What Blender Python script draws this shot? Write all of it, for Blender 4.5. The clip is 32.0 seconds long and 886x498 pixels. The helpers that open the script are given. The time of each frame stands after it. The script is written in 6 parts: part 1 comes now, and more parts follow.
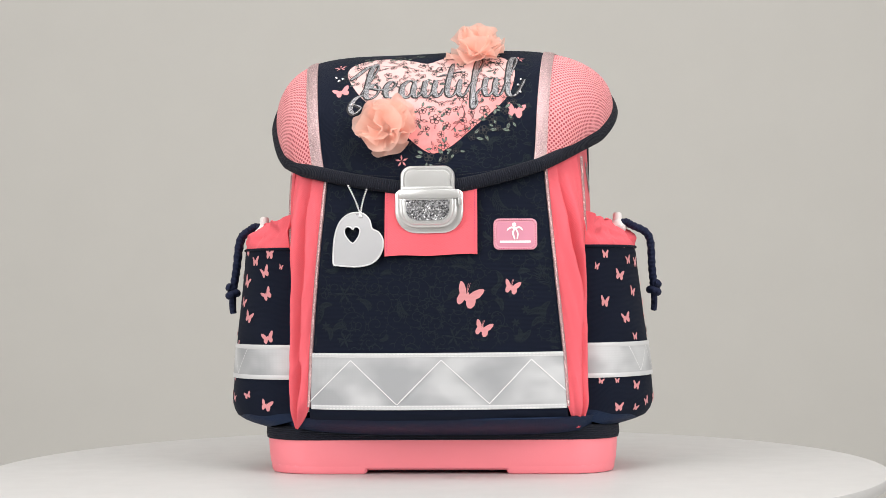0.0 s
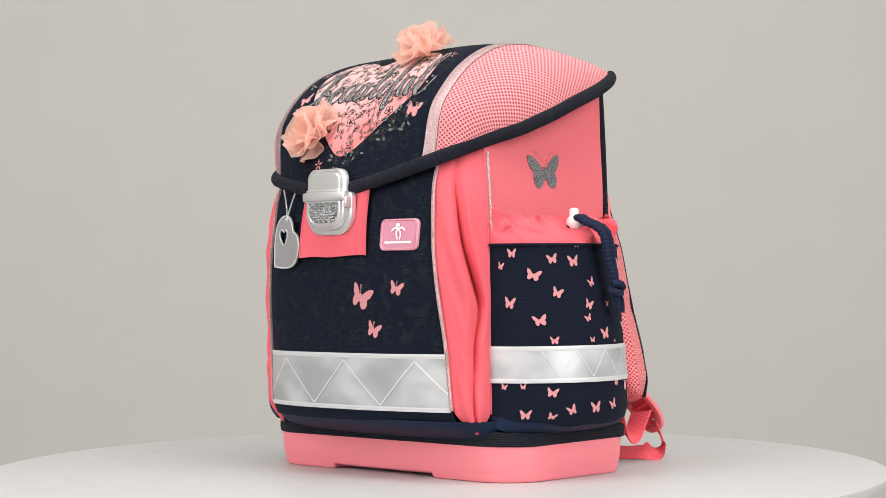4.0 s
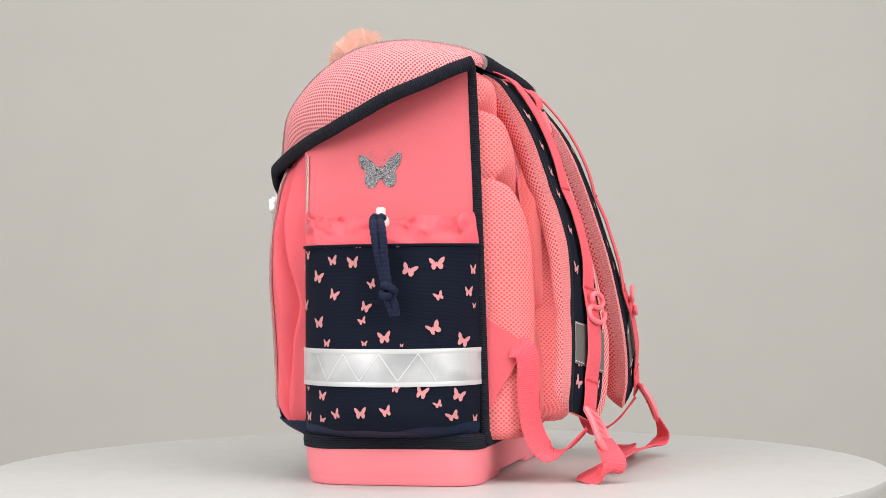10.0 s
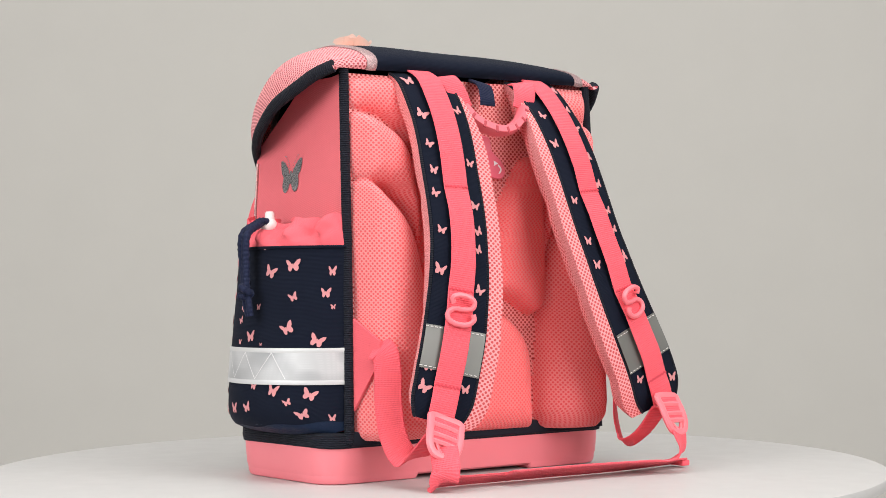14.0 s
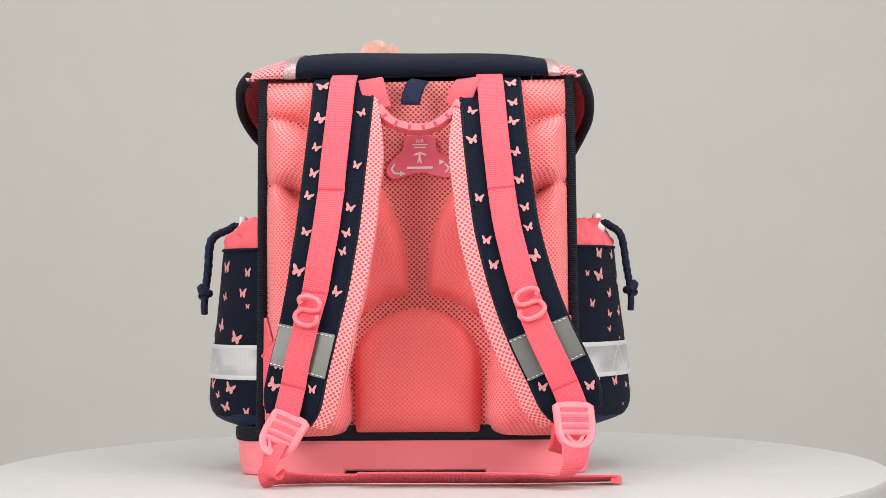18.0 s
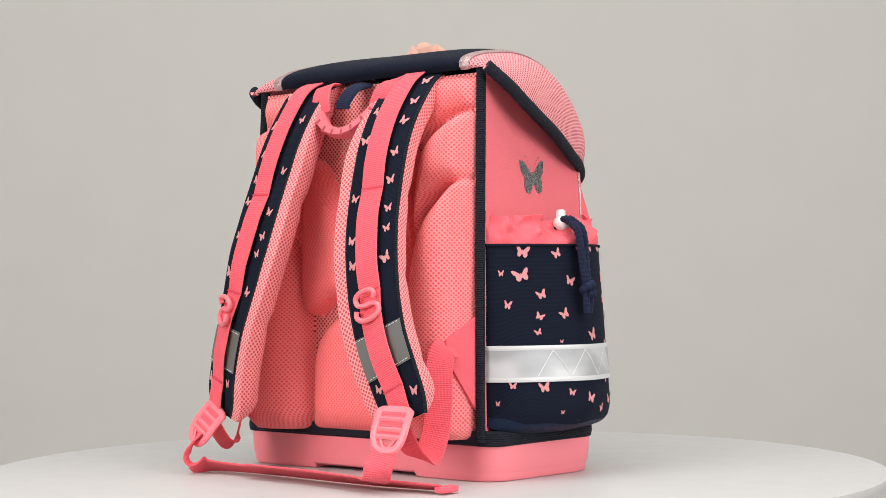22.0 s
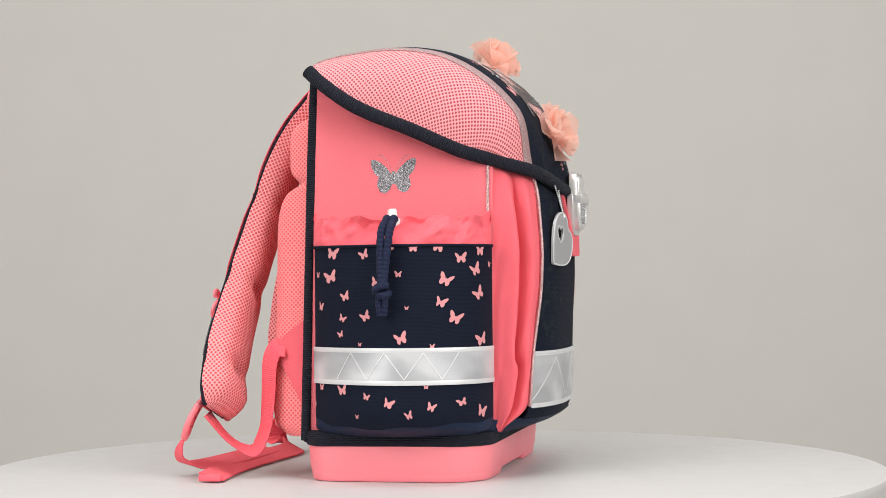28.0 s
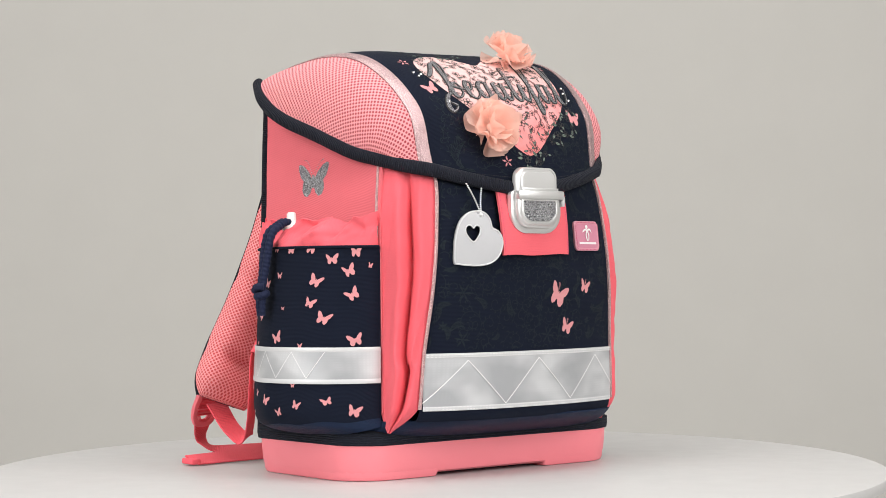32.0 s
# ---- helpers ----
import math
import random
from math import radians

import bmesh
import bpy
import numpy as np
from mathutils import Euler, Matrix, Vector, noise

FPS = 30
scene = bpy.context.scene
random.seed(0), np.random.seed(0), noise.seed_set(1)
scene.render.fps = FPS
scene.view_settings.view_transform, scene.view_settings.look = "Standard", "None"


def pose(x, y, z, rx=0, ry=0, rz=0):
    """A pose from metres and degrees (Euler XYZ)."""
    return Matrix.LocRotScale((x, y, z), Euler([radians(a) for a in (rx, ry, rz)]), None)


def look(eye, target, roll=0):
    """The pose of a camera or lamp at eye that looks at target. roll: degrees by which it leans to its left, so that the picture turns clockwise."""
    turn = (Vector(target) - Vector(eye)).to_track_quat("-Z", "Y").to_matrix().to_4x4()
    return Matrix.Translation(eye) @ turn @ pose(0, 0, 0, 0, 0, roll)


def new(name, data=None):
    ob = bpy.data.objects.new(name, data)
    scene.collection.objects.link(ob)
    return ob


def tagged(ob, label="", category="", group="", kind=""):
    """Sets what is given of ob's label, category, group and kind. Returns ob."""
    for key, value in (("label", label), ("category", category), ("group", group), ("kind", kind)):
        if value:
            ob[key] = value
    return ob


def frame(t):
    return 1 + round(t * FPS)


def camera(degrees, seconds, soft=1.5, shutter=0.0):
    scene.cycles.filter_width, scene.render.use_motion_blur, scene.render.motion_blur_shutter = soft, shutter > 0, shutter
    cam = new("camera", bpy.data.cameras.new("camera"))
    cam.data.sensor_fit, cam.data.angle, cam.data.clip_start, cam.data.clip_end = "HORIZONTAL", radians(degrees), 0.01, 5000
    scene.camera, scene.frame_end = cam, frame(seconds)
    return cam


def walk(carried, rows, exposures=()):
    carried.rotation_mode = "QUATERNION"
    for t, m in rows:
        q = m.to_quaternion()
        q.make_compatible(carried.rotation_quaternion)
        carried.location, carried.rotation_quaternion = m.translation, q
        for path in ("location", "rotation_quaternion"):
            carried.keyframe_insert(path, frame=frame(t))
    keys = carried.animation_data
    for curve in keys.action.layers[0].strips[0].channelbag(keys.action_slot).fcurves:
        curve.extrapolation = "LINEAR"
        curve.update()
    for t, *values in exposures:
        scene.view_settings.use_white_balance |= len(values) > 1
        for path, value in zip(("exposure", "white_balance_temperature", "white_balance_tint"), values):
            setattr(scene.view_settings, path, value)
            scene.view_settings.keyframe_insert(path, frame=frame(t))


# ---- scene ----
# A school bag turns once on a round white turntable before a still camera in a small studio.
# World origin: the turntable's axis at the height of its top. Bag space: x to the bag's right side
# (seen from the front), y to its back, z up.
cam = camera(27.76, 32.0, soft=0.7)
VIEW = look((0.0112, -1.5, 0.152), (0.0112, 0.0, 0.1809), -0.536)
walk(cam, [(0.0, VIEW), (32.0, VIEW)])

# ---- light ----
world = bpy.data.worlds.new("studio_world")
world.use_nodes = True
world.node_tree.nodes["Background"].inputs[0].default_value = (0.9, 0.95, 1.0, 1)
world.node_tree.nodes["Background"].inputs[1].default_value = 0.10
scene.world = world
scene.view_settings.exposure = 0.0


def softbox(name, eye, target, width, height, watts, colour=(1.0, 0.985, 0.965)):
    data = bpy.data.lights.new(name, "AREA")
    data.shape, data.size, data.size_y, data.energy, data.color = "RECTANGLE", width, height, watts, colour
    ob = new(name, data)
    ob.matrix_world = look(eye, target)
    return ob


softbox("softbox_overhead", (0.0, -0.45, 1.75), (0.0, 0.0, 0.1), 1.7, 1.3, 22)
softbox("softbox_left", (-1.7, -1.75, 1.15), (0.0, 0.0, 0.18), 1.7, 1.6, 50.5)
softbox("softbox_right", (1.7, -1.75, 1.15), (0.0, 0.0, 0.18), 1.7, 1.6, 54.5)

# ---- materials ----
class Nodes:
    """Short-hand for a node material."""

    def __init__(self, name):
        self.mat = bpy.data.materials.new(name)
        self.mat.use_nodes = True
        self.tree = self.mat.node_tree
        self.bsdf = self.tree.nodes["Principled BSDF"]

    def add(self, kind, **inputs):
        node = self.tree.nodes.new(kind)
        for key, value in inputs.items():
            sock = node.inputs[int(key[1:])] if key[0] == "i" and key[1:].isdigit() else node.inputs[key]
            self.put(sock, value)
        return node

    def put(self, sock, value):
        if isinstance(value, bpy.types.NodeSocket):
            self.tree.links.new(value, sock)
        else:
            sock.default_value = value

    def math(self, op, a, b=0.0, c=0.0):
        node = self.add("ShaderNodeMath", i0=a, i1=b, i2=c)
        node.operation = op
        return node.outputs[0]

    def vec(self, op, a, b=(0, 0, 0)):
        node = self.add("ShaderNodeVectorMath", i0=a, i1=b)
        node.operation = op
        return node.outputs["Value"] if op == "LENGTH" else node.outputs[0]

    def uv(self):
        return self.add("ShaderNodeTexCoord").outputs["UV"]

    def place(self):
        return self.add("ShaderNodeTexCoord").outputs["Object"]

    def noise(self, at, scale, detail=3.0, rough=0.55):
        return self.add("ShaderNodeTexNoise", Vector=at, Scale=scale, Detail=detail, Roughness=rough).outputs[0]

    def ramp(self, fac, stops):
        node = self.add("ShaderNodeValToRGB", Fac=fac)
        els = node.color_ramp.elements
        while len(els) < len(stops):
            els.new(0.5)
        for el, (at, col) in zip(els, stops):
            el.position, el.color = at, (*col, 1)
        return node.outputs[0]

    def mix(self, fac, a, b):
        node = self.add("ShaderNodeMix")
        node.data_type = "RGBA"
        for sock, value in ((node.inputs[0], fac), (node.inputs[6], a), (node.inputs[7], b)):
            self.put(sock, (*value, 1) if isinstance(value, tuple) and len(value) == 3 else value)
        return node.outputs[2]

    def bump(self, height, strength=0.4, distance=0.001):
        node = self.add("ShaderNodeBump", Strength=strength, Distance=distance, Height=height)
        self.put(self.bsdf.inputs["Normal"], node.outputs[0])

    def set(self, colour=None, rough=None, metal=None, sheen=None, spec=None):
        for key, value in (("Base Color", colour), ("Roughness", rough), ("Metallic", metal), ("Sheen Weight", sheen), ("Specular IOR Level", spec)):
            if value is not None:
                self.put(self.bsdf.inputs[key], (*value, 1) if isinstance(value, tuple) and len(value) == 3 else value)
        return self.mat


def shade(c, k):
    return tuple(min(1.0, v * k) for v in c)


def woven(name, colour, pitch=0.0009, ribs=True, vary=0.12, rough=0.85, relief=0.35, sheen=0.15, spec=0.18, depth=0.11):
    """A woven cloth: fine ribs across, slight mottling."""
    n = Nodes(name)
    at = n.uv()
    x, y = n.add("ShaderNodeSeparateXYZ", Vector=at).outputs[:2]
    big = n.noise(at, 28.0, 4.0)
    fine = n.noise(at, 2600.0, 2.0)
    col = n.mix(big, shade(colour, 1 - vary), shade(colour, 1 + vary))
    wy = n.math("SINE", n.math("MULTIPLY", y, 2 * math.pi / pitch))
    wx = n.math("SINE", n.math("MULTIPLY", x, 2 * math.pi / (pitch * 0.8)))
    weave = wy if ribs else n.math("MULTIPLY", wx, wy)
    weave = n.math("ADD", weave, n.math("MULTIPLY", fine, 1.2))
    col = n.mix(n.math("MULTIPLY_ADD", weave, depth, 0.10), col, shade(colour, 0.55))
    n.bump(weave, relief, 0.0004)
    return n.set(col, rough, 0.0, sheen, spec)


def air_mesh(name, thread, hole, pitch=0.0039, size=0.25, rough=0.9):
    """Knitted spacer mesh: staggered oval holes in a light thread."""
    n = Nodes(name)
    at = n.uv()
    wob = n.vec("MULTIPLY", n.vec("SUBTRACT", n.add("ShaderNodeTexNoise", Vector=at, Scale=160.0, Detail=1.0).outputs[1], (0.5, 0.5, 0.5)), (0.0008, 0.0008, 0.0))
    at2 = n.vec("ADD", at, wob)
    p = n.vec("MULTIPLY", at2, (1 / pitch, 1 / (pitch * 0.95), 0.0))

    def dots(q):
        f = n.vec("SUBTRACT", n.vec("FRACTION", q), (0.5, 0.5, 0.0))
        return n.vec("LENGTH", n.vec("MULTIPLY", f, (1.0, 1.05, 0.0)))

    d = n.math("MINIMUM", dots(p), dots(n.vec("ADD", p, (0.5, 0.5, 0.0))))
    open_ = n.ramp(d, [(size * 0.72, (1, 1, 1)), (size * 1.25, (0, 0, 0))])
    big = n.noise(at, 22.0, 3.0)
    knit = n.noise(at, 1900.0, 2.0)
    col = n.mix(big, shade(thread, 0.93), shade(thread, 1.05))
    col = n.mix(n.math("MULTIPLY", knit, 0.35), col, shade(thread, 0.7))
    col = n.mix(open_, col, hole)
    n.bump(n.math("SUBTRACT", n.math("MULTIPLY", knit, 0.3), open_), 0.55, 0.0008)
    return n.set(col, rough, 0.0, 0.12, 0.15)


def webbing(name, colour, pitch=0.0016, sheen=0.2):
    n = Nodes(name)
    at = n.uv()
    x, y = n.add("ShaderNodeSeparateXYZ", Vector=at).outputs[:2]
    rib = n.math("SINE", n.math("MULTIPLY", y, 2 * math.pi / pitch))
    cross = n.math("SINE", n.math("MULTIPLY", x, 2 * math.pi / 0.0011))
    w = n.math("ADD", rib, n.math("MULTIPLY", cross, 0.4))
    col = n.mix(n.noise(at, 30.0, 3.0), shade(colour, 0.9), shade(colour, 1.08))
    col = n.mix(n.math("MULTIPLY_ADD", w, 0.1, 0.12), col, shade(colour, 0.6))
    n.bump(w, 0.5, 0.0004)
    return n.set(col, 0.75, 0.0, sheen, 0.2)


def plain(name, colour, rough=0.5, metal=0.0, grain=900.0, relief=0.08, vary=0.06, spec=0.5):
    """Moulded or painted surface with slight mottling and fine relief."""
    n = Nodes(name)
    at = n.place()
    col = n.mix(n.noise(at, 9.0, 4.0), shade(colour, 1 - vary), shade(colour, 1 + vary))
    g = n.noise(at, grain, 2.0)
    r = n.math("MULTIPLY_ADD", n.noise(at, 40.0, 3.0), 0.2, rough - 0.1)
    n.bump(g, relief, 0.0006)
    return n.set(col, r, metal, 0.0, spec)


def glitter(name, low, high, scale=1500.0):
    """Coarse glitter: random bright and dark flakes."""
    n = Nodes(name)
    at = n.place()
    cell = n.add("ShaderNodeTexVoronoi", Vector=at, Scale=scale)
    value = n.add("ShaderNodeSeparateColor", Color=cell.outputs[1])
    col = n.ramp(value.outputs[0], [(0.12, low), (0.55, shade(high, 0.5)), (0.95, high)])
    tilt = n.vec("MULTIPLY", n.vec("SUBTRACT", cell.outputs[1], (0.5, 0.5, 0.5)), (0.9, 0.9, 0.9))
    nor = n.vec("NORMALIZE", n.vec("ADD", n.add("ShaderNodeNewGeometry").outputs["Normal"], tilt))
    n.put(n.bsdf.inputs["Normal"], nor)
    return n.set(col, 0.38, 0.75, 0.0, 0.5)


PINK = (0.83, 0.175, 0.207)
CORAL = (1.0, 0.128, 0.168)
NAVY = (0.0065, 0.0095, 0.0205)
M_PINK = woven("pink_polyester", PINK, 0.0014, True, 0.05, relief=0.2, sheen=0.06, depth=0.06)
M_GUSSET = woven("pink_twill", (0.90, 0.145, 0.18), 0.0013, False, 0.06, sheen=0.06)
M_NAVY = woven("navy_polyester", NAVY, 0.0010, True, 0.15, relief=0.2, sheen=0.02, spec=0.1, depth=0.045)
M_FRONT = woven("navy_scroll_polyester", NAVY, 0.0010, True, 0.15, relief=0.2, sheen=0.02, spec=0.1, depth=0.045)
M_LINING = woven("dark_blue_nylon", (0.007, 0.018, 0.05), 0.0006, False, 0.1, 0.6, sheen=0.02)
M_BIND = woven("navy_binding", (0.0125, 0.0148, 0.0255), 0.0017, True, 0.15, 0.8, 1.0, 0.02, 0.2, 0.34)
M_MESH_TOP = air_mesh("light_pink_mesh", (0.90, 0.355, 0.375), (0.36, 0.055, 0.072), 0.0039, 0.235)
# One coral mesh; its pale and deep tones have bounced light painted in.
M_MESH_BACK = air_mesh("coral_mesh", (1.0, 0.240, 0.244), (0.96, 0.125, 0.130), 0.0038, 0.24)
M_MESH_SIDE = air_mesh("side_coral_mesh", (1.0, 0.300, 0.310), (0.86, 0.115, 0.122), 0.0041, 0.24)
M_MESH_PALE = air_mesh("pale_coral_mesh", (1.0, 0.375, 0.390), (0.60, 0.08, 0.085), 0.0041, 0.25)
M_MESH_DEEP = air_mesh("open_coral_mesh", (1.0, 0.385, 0.385), (0.48, 0.055, 0.055), 0.0042, 0.25)
M_WEB = webbing("coral_webbing", CORAL, sheen=0.06)
M_WEB_NAVY = webbing("navy_webbing", (0.010, 0.015, 0.045), 0.0016, 0.02)
M_TRAY = plain("pink_moulded_plastic", (0.86, 0.225, 0.265), 0.42, 0.0, 500.0, 0.06, 0.03)
M_BUCKLE = plain("coral_plastic", (0.92, 0.20, 0.24), 0.36, 0.0, 700.0, 0.03, 0.03)
M_RUBBER = plain("pink_rubber", (0.82, 0.17, 0.21), 0.5, 0.0, 700.0, 0.05, 0.03)
M_SLOT_SHADE = plain("dark_pink_slot_shade", (0.45, 0.05, 0.07), 0.6)
M_TABLE = plain("white_lacquer", (0.515, 0.510, 0.508), 0.42, 0.0, 300.0, 0.03, 0.02)
M_RIM = plain("white_edge", (0.72, 0.71, 0.70), 0.5)
M_WALL = plain("warm_grey_wall", (0.570, 0.558, 0.532), 0.92, 0.0, 180.0, 0.05, 0.025, 0.2)
M_FLOOR = plain("grey_floor", (0.32, 0.31, 0.30), 0.7, 0.0, 60.0, 0.1, 0.1)
M_CEIL = plain("white_ceiling", (0.8, 0.8, 0.79), 0.9)

# ---- mesh helpers ----
def link_mesh(name, verts, faces, mat, parent=None, label="", uvs=None, smooth=True, sharp=40.0):
    me = bpy.data.meshes.new(name)
    me.from_pydata([tuple(v) for v in verts], [], faces)
    if uvs is not None:
        layer = me.uv_layers.new(name="UVMap")
        flat = np.array([uvs[v] for f in faces for v in f], dtype=np.float32).ravel()
        layer.data.foreach_set("uv", flat)
    me.update()
    if smooth:
        me.polygons.foreach_set("use_smooth", [True] * len(me.polygons))
        me.set_sharp_from_angle(angle=radians(sharp))
    for m in mat if isinstance(mat, (list, tuple)) else (mat,):
        me.materials.append(m)
    ob = new(name, me)
    if parent:
        ob.parent = parent
    if label:
        tagged(ob, label)
    return ob


def part(name, bm, mat, parent=None, label="", smooth=True, sharp=40.0):
    """Links a bmesh as one mesh object under a thing or a part."""
    me = bpy.data.meshes.new(name)
    bmesh.ops.recalc_face_normals(bm, faces=bm.faces)
    bm.to_mesh(me)
    bm.free()
    if smooth:
        me.polygons.foreach_set("use_smooth", [True] * len(me.polygons))
        me.set_sharp_from_angle(angle=radians(sharp))
    me.materials.append(mat)
    ob = new(name, me)
    if parent:
        ob.parent = parent
    if label:
        tagged(ob, label)
    return ob


def empty(name, label, category, group="", kind=""):
    return tagged(new(name), label, category, group, kind)


def spline(pts, n=8, closed=False):
    """Catmull-Rom points through pts."""
    P = [np.array(p, float) for p in pts]
    out, m = [], len(P)
    for i in range(m if closed else m - 1):
        if closed:
            a, b, c, d = P[i - 1], P[i], P[(i + 1) % m], P[(i + 2) % m]
        else:
            a, b, c, d = P[max(i - 1, 0)], P[i], P[i + 1], P[min(i + 2, m - 1)]
        for k in range(n):
            t = k / n
            out.append(0.5 * (2 * b + (c - a) * t + (2 * a - 5 * b + 4 * c - d) * t * t + (3 * b - a - 3 * c + d) * t ** 3))
    if not closed:
        out.append(P[-1])
    return out


def unit(v):
    return v / max(np.linalg.norm(v), 1e-9)


def surface(name, fn, nu, nv, mat, parent, label="", thick=0.0, u0=0.0, u1=1.0, v0=0.0, v1=1.0, flip=False, local=False):
    """A sheet through fn(u, v), with lengths in metres as its UV; thick gives it a second skin inwards and an edge."""
    G = np.array([[fn(u0 + (u1 - u0) * i / nu, v0 + (v1 - v0) * j / nv) for j in range(nv + 1)] for i in range(nu + 1)], float)
    lu = np.concatenate([[0], np.cumsum(np.linalg.norm(np.diff(G, axis=0), axis=2).mean(1))])
    lv = np.concatenate([[0], np.cumsum(np.linalg.norm(np.diff(G, axis=1), axis=2).mean(0))])
    verts = G.reshape(-1, 3)
    uvs = [(lu[i], lv[j]) for i in range(nu + 1) for j in range(nv + 1)]
    if local:
        LU = np.concatenate([np.zeros((1, nv + 1)), np.cumsum(np.linalg.norm(np.diff(G, axis=0), axis=2), axis=0)])
        uvs = [(LU[i, j], lv[j]) for i in range(nu + 1) for j in range(nv + 1)]
    idx = lambda i, j: i * (nv + 1) + j
    faces = [(idx(i, j), idx(i + 1, j), idx(i + 1, j + 1), idx(i, j + 1)) for i in range(nu) for j in range(nv)]
    if flip:
        faces = [f[::-1] for f in faces]
    if thick:
        du, dv = np.gradient(G, axis=0), np.gradient(G, axis=1)
        nor = np.cross(du, dv)
        nor /= np.maximum(np.linalg.norm(nor, axis=2, keepdims=True), 1e-9)
        if flip:
            nor = -nor
        back = (G - nor * thick).reshape(-1, 3)
        k = len(verts)
        verts = np.concatenate([verts, back])
        uvs = uvs + uvs
        faces = faces + [tuple(v + k for v in f[::-1]) for f in faces]
        ring = [idx(i, 0) for i in range(nu)] + [idx(nu, j) for j in range(nv)] + [idx(i, nv) for i in range(nu, 0, -1)] + [idx(0, j) for j in range(nv, 0, -1)]
        for a, b in zip(ring, ring[1:] + ring[:1]):
            faces.append((b, a, a + k, b + k) if not flip else (a, b, b + k, a + k))
    return link_mesh(name, verts, faces, mat, parent, label, uvs)


def sweep(name, pts, sides, section, mat, parent, label="", closed=False, scale=None):
    """Sweeps a closed section [(across, out)] along pts; sides: the across direction at each point."""
    P = [np.array(p, float) for p in pts]
    n, m = len(P), len(section)
    verts, uvs, run = [], [], 0.0
    around = np.concatenate([[0], np.cumsum([math.dist(section[i], section[(i + 1) % m]) for i in range(m)])])
    for i in range(n):
        a, b = (P[i - 1], P[(i + 1) % n]) if closed else (P[max(i - 1, 0)], P[min(i + 1, n - 1)])
        T = unit(b - a)
        S = np.array(sides[i] if isinstance(sides, list) else sides, float)
        S = unit(S - T * S.dot(T))
        N = np.cross(S, T)
        k = scale[i] if scale else 1.0
        if i:
            run += np.linalg.norm(P[i] - P[i - 1])
        for j, (x, y) in enumerate(section):
            verts.append(P[i] + S * x * k + N * y * k)
            uvs.append((around[j], run))
    faces = []
    for i in range(n if closed else n - 1):
        for j in range(m):
            a, b = i * m + j, i * m + (j + 1) % m
            c, d = ((i + 1) % n) * m + (j + 1) % m, ((i + 1) % n) * m + j
            faces.append((a, b, c, d))
    if not closed:
        faces += [tuple(range(m))[::-1], tuple((n - 1) * m + j for j in range(m))]
    return link_mesh(name, verts, faces, mat, parent, label, uvs)


def flat_section(w, t, bow=0.0):
    """Webbing: a thin rounded rectangle, counter-clockwise."""
    e = min(t * 0.5, w * 0.2)
    xs = (-w / 2 + e, -w / 6, w / 6, w / 2 - e)
    low = [(x, -t / 2) for x in xs]
    top = [(x, t / 2 + bow * (1 - (2 * x / w) ** 2)) for x in reversed(xs)]
    return low + [(w / 2, 0.0)] + top + [(-w / 2, 0.0)]


def round_section(r, n=8, squash=1.0):
    return [(r * math.cos(2 * math.pi * k / n), r * squash * math.sin(2 * math.pi * k / n)) for k in range(n)]


def rounded_loop(hx0, hx1, hy0, hy1, r, n=5):
    """Corner-rounded rectangle in the plane; r is one radius or four (right-back, left-back, left-front, right-front)."""
    rs = r if isinstance(r, (list, tuple)) else (r,) * 4
    out = []
    for (cx, cy, a0), q in zip(((hx1, hy1, 0), (hx0, hy1, 90), (hx0, hy0, 180), (hx1, hy0, 270)), rs):
        sx, sy = (1 if cx == hx1 else -1), (1 if cy == hy1 else -1)
        for k in range(n + 1):
            a = radians(a0 + 90 * k / n)
            out.append((cx - sx * q + q * math.cos(a), cy - sy * q + q * math.sin(a)))
    return out


def loft(name, loops, mat, parent, label="", caps=True, sharp=40.0):
    """Skins a stack of equal-length closed loops of 3D points."""
    n = len(loops[0])
    verts = [p for lp in loops for p in lp]
    uvs = []
    run = 0.0
    for k, lp in enumerate(loops):
        if k:
            run += math.dist(loops[k - 1][0], lp[0])
        acc = 0.0
        for i, p in enumerate(lp):
            if i:
                acc += math.dist(lp[i - 1], p)
            uvs.append((acc, run))
    faces = [(k * n + i, k * n + (i + 1) % n, (k + 1) * n + (i + 1) % n, (k + 1) * n + i) for k in range(len(loops) - 1) for i in range(n)]
    if caps:
        faces += [tuple(range(n))[::-1], tuple((len(loops) - 1) * n + i for i in range(n))]
    return link_mesh(name, verts, faces, mat, parent, label, uvs, True, sharp)


def decal(name, outline, at, mat, parent, label="", cell=0.006, thick=0.0):
    """A printed or sewn-on shape: outline in the plane, laid on a surface by at(x, y)."""
    bm = bmesh.new()
    f = bm.faces.new([bm.verts.new((x, y, 0)) for x, y in outline])
    bm.normal_update()
    if f.normal.z < 0:
        f.normal_flip()
    bmesh.ops.triangulate(bm, faces=bm.faces[:])
    for _ in range(5):
        long = [e for e in bm.edges if e.calc_length() > cell]
        if not long:
            break
        bmesh.ops.subdivide_edges(bm, edges=long, cuts=1)
        bmesh.ops.triangulate(bm, faces=[q for q in bm.faces if len(q.verts) > 3])
    uv = bm.loops.layers.uv.new("UVMap")
    for q in bm.faces:
        for lp in q.loops:
            lp[uv].uv = lp.vert.co.xy
    if thick:
        r = bmesh.ops.extrude_face_region(bm, geom=bm.faces[:])
        for v in r["geom"]:
            if isinstance(v, bmesh.types.BMVert):
                v.co.z = thick
    for v in bm.verts:
        v.co = Vector(at(v.co.x, v.co.y, v.co.z))
    return part(name, bm, mat, parent, label, True, 30.0)


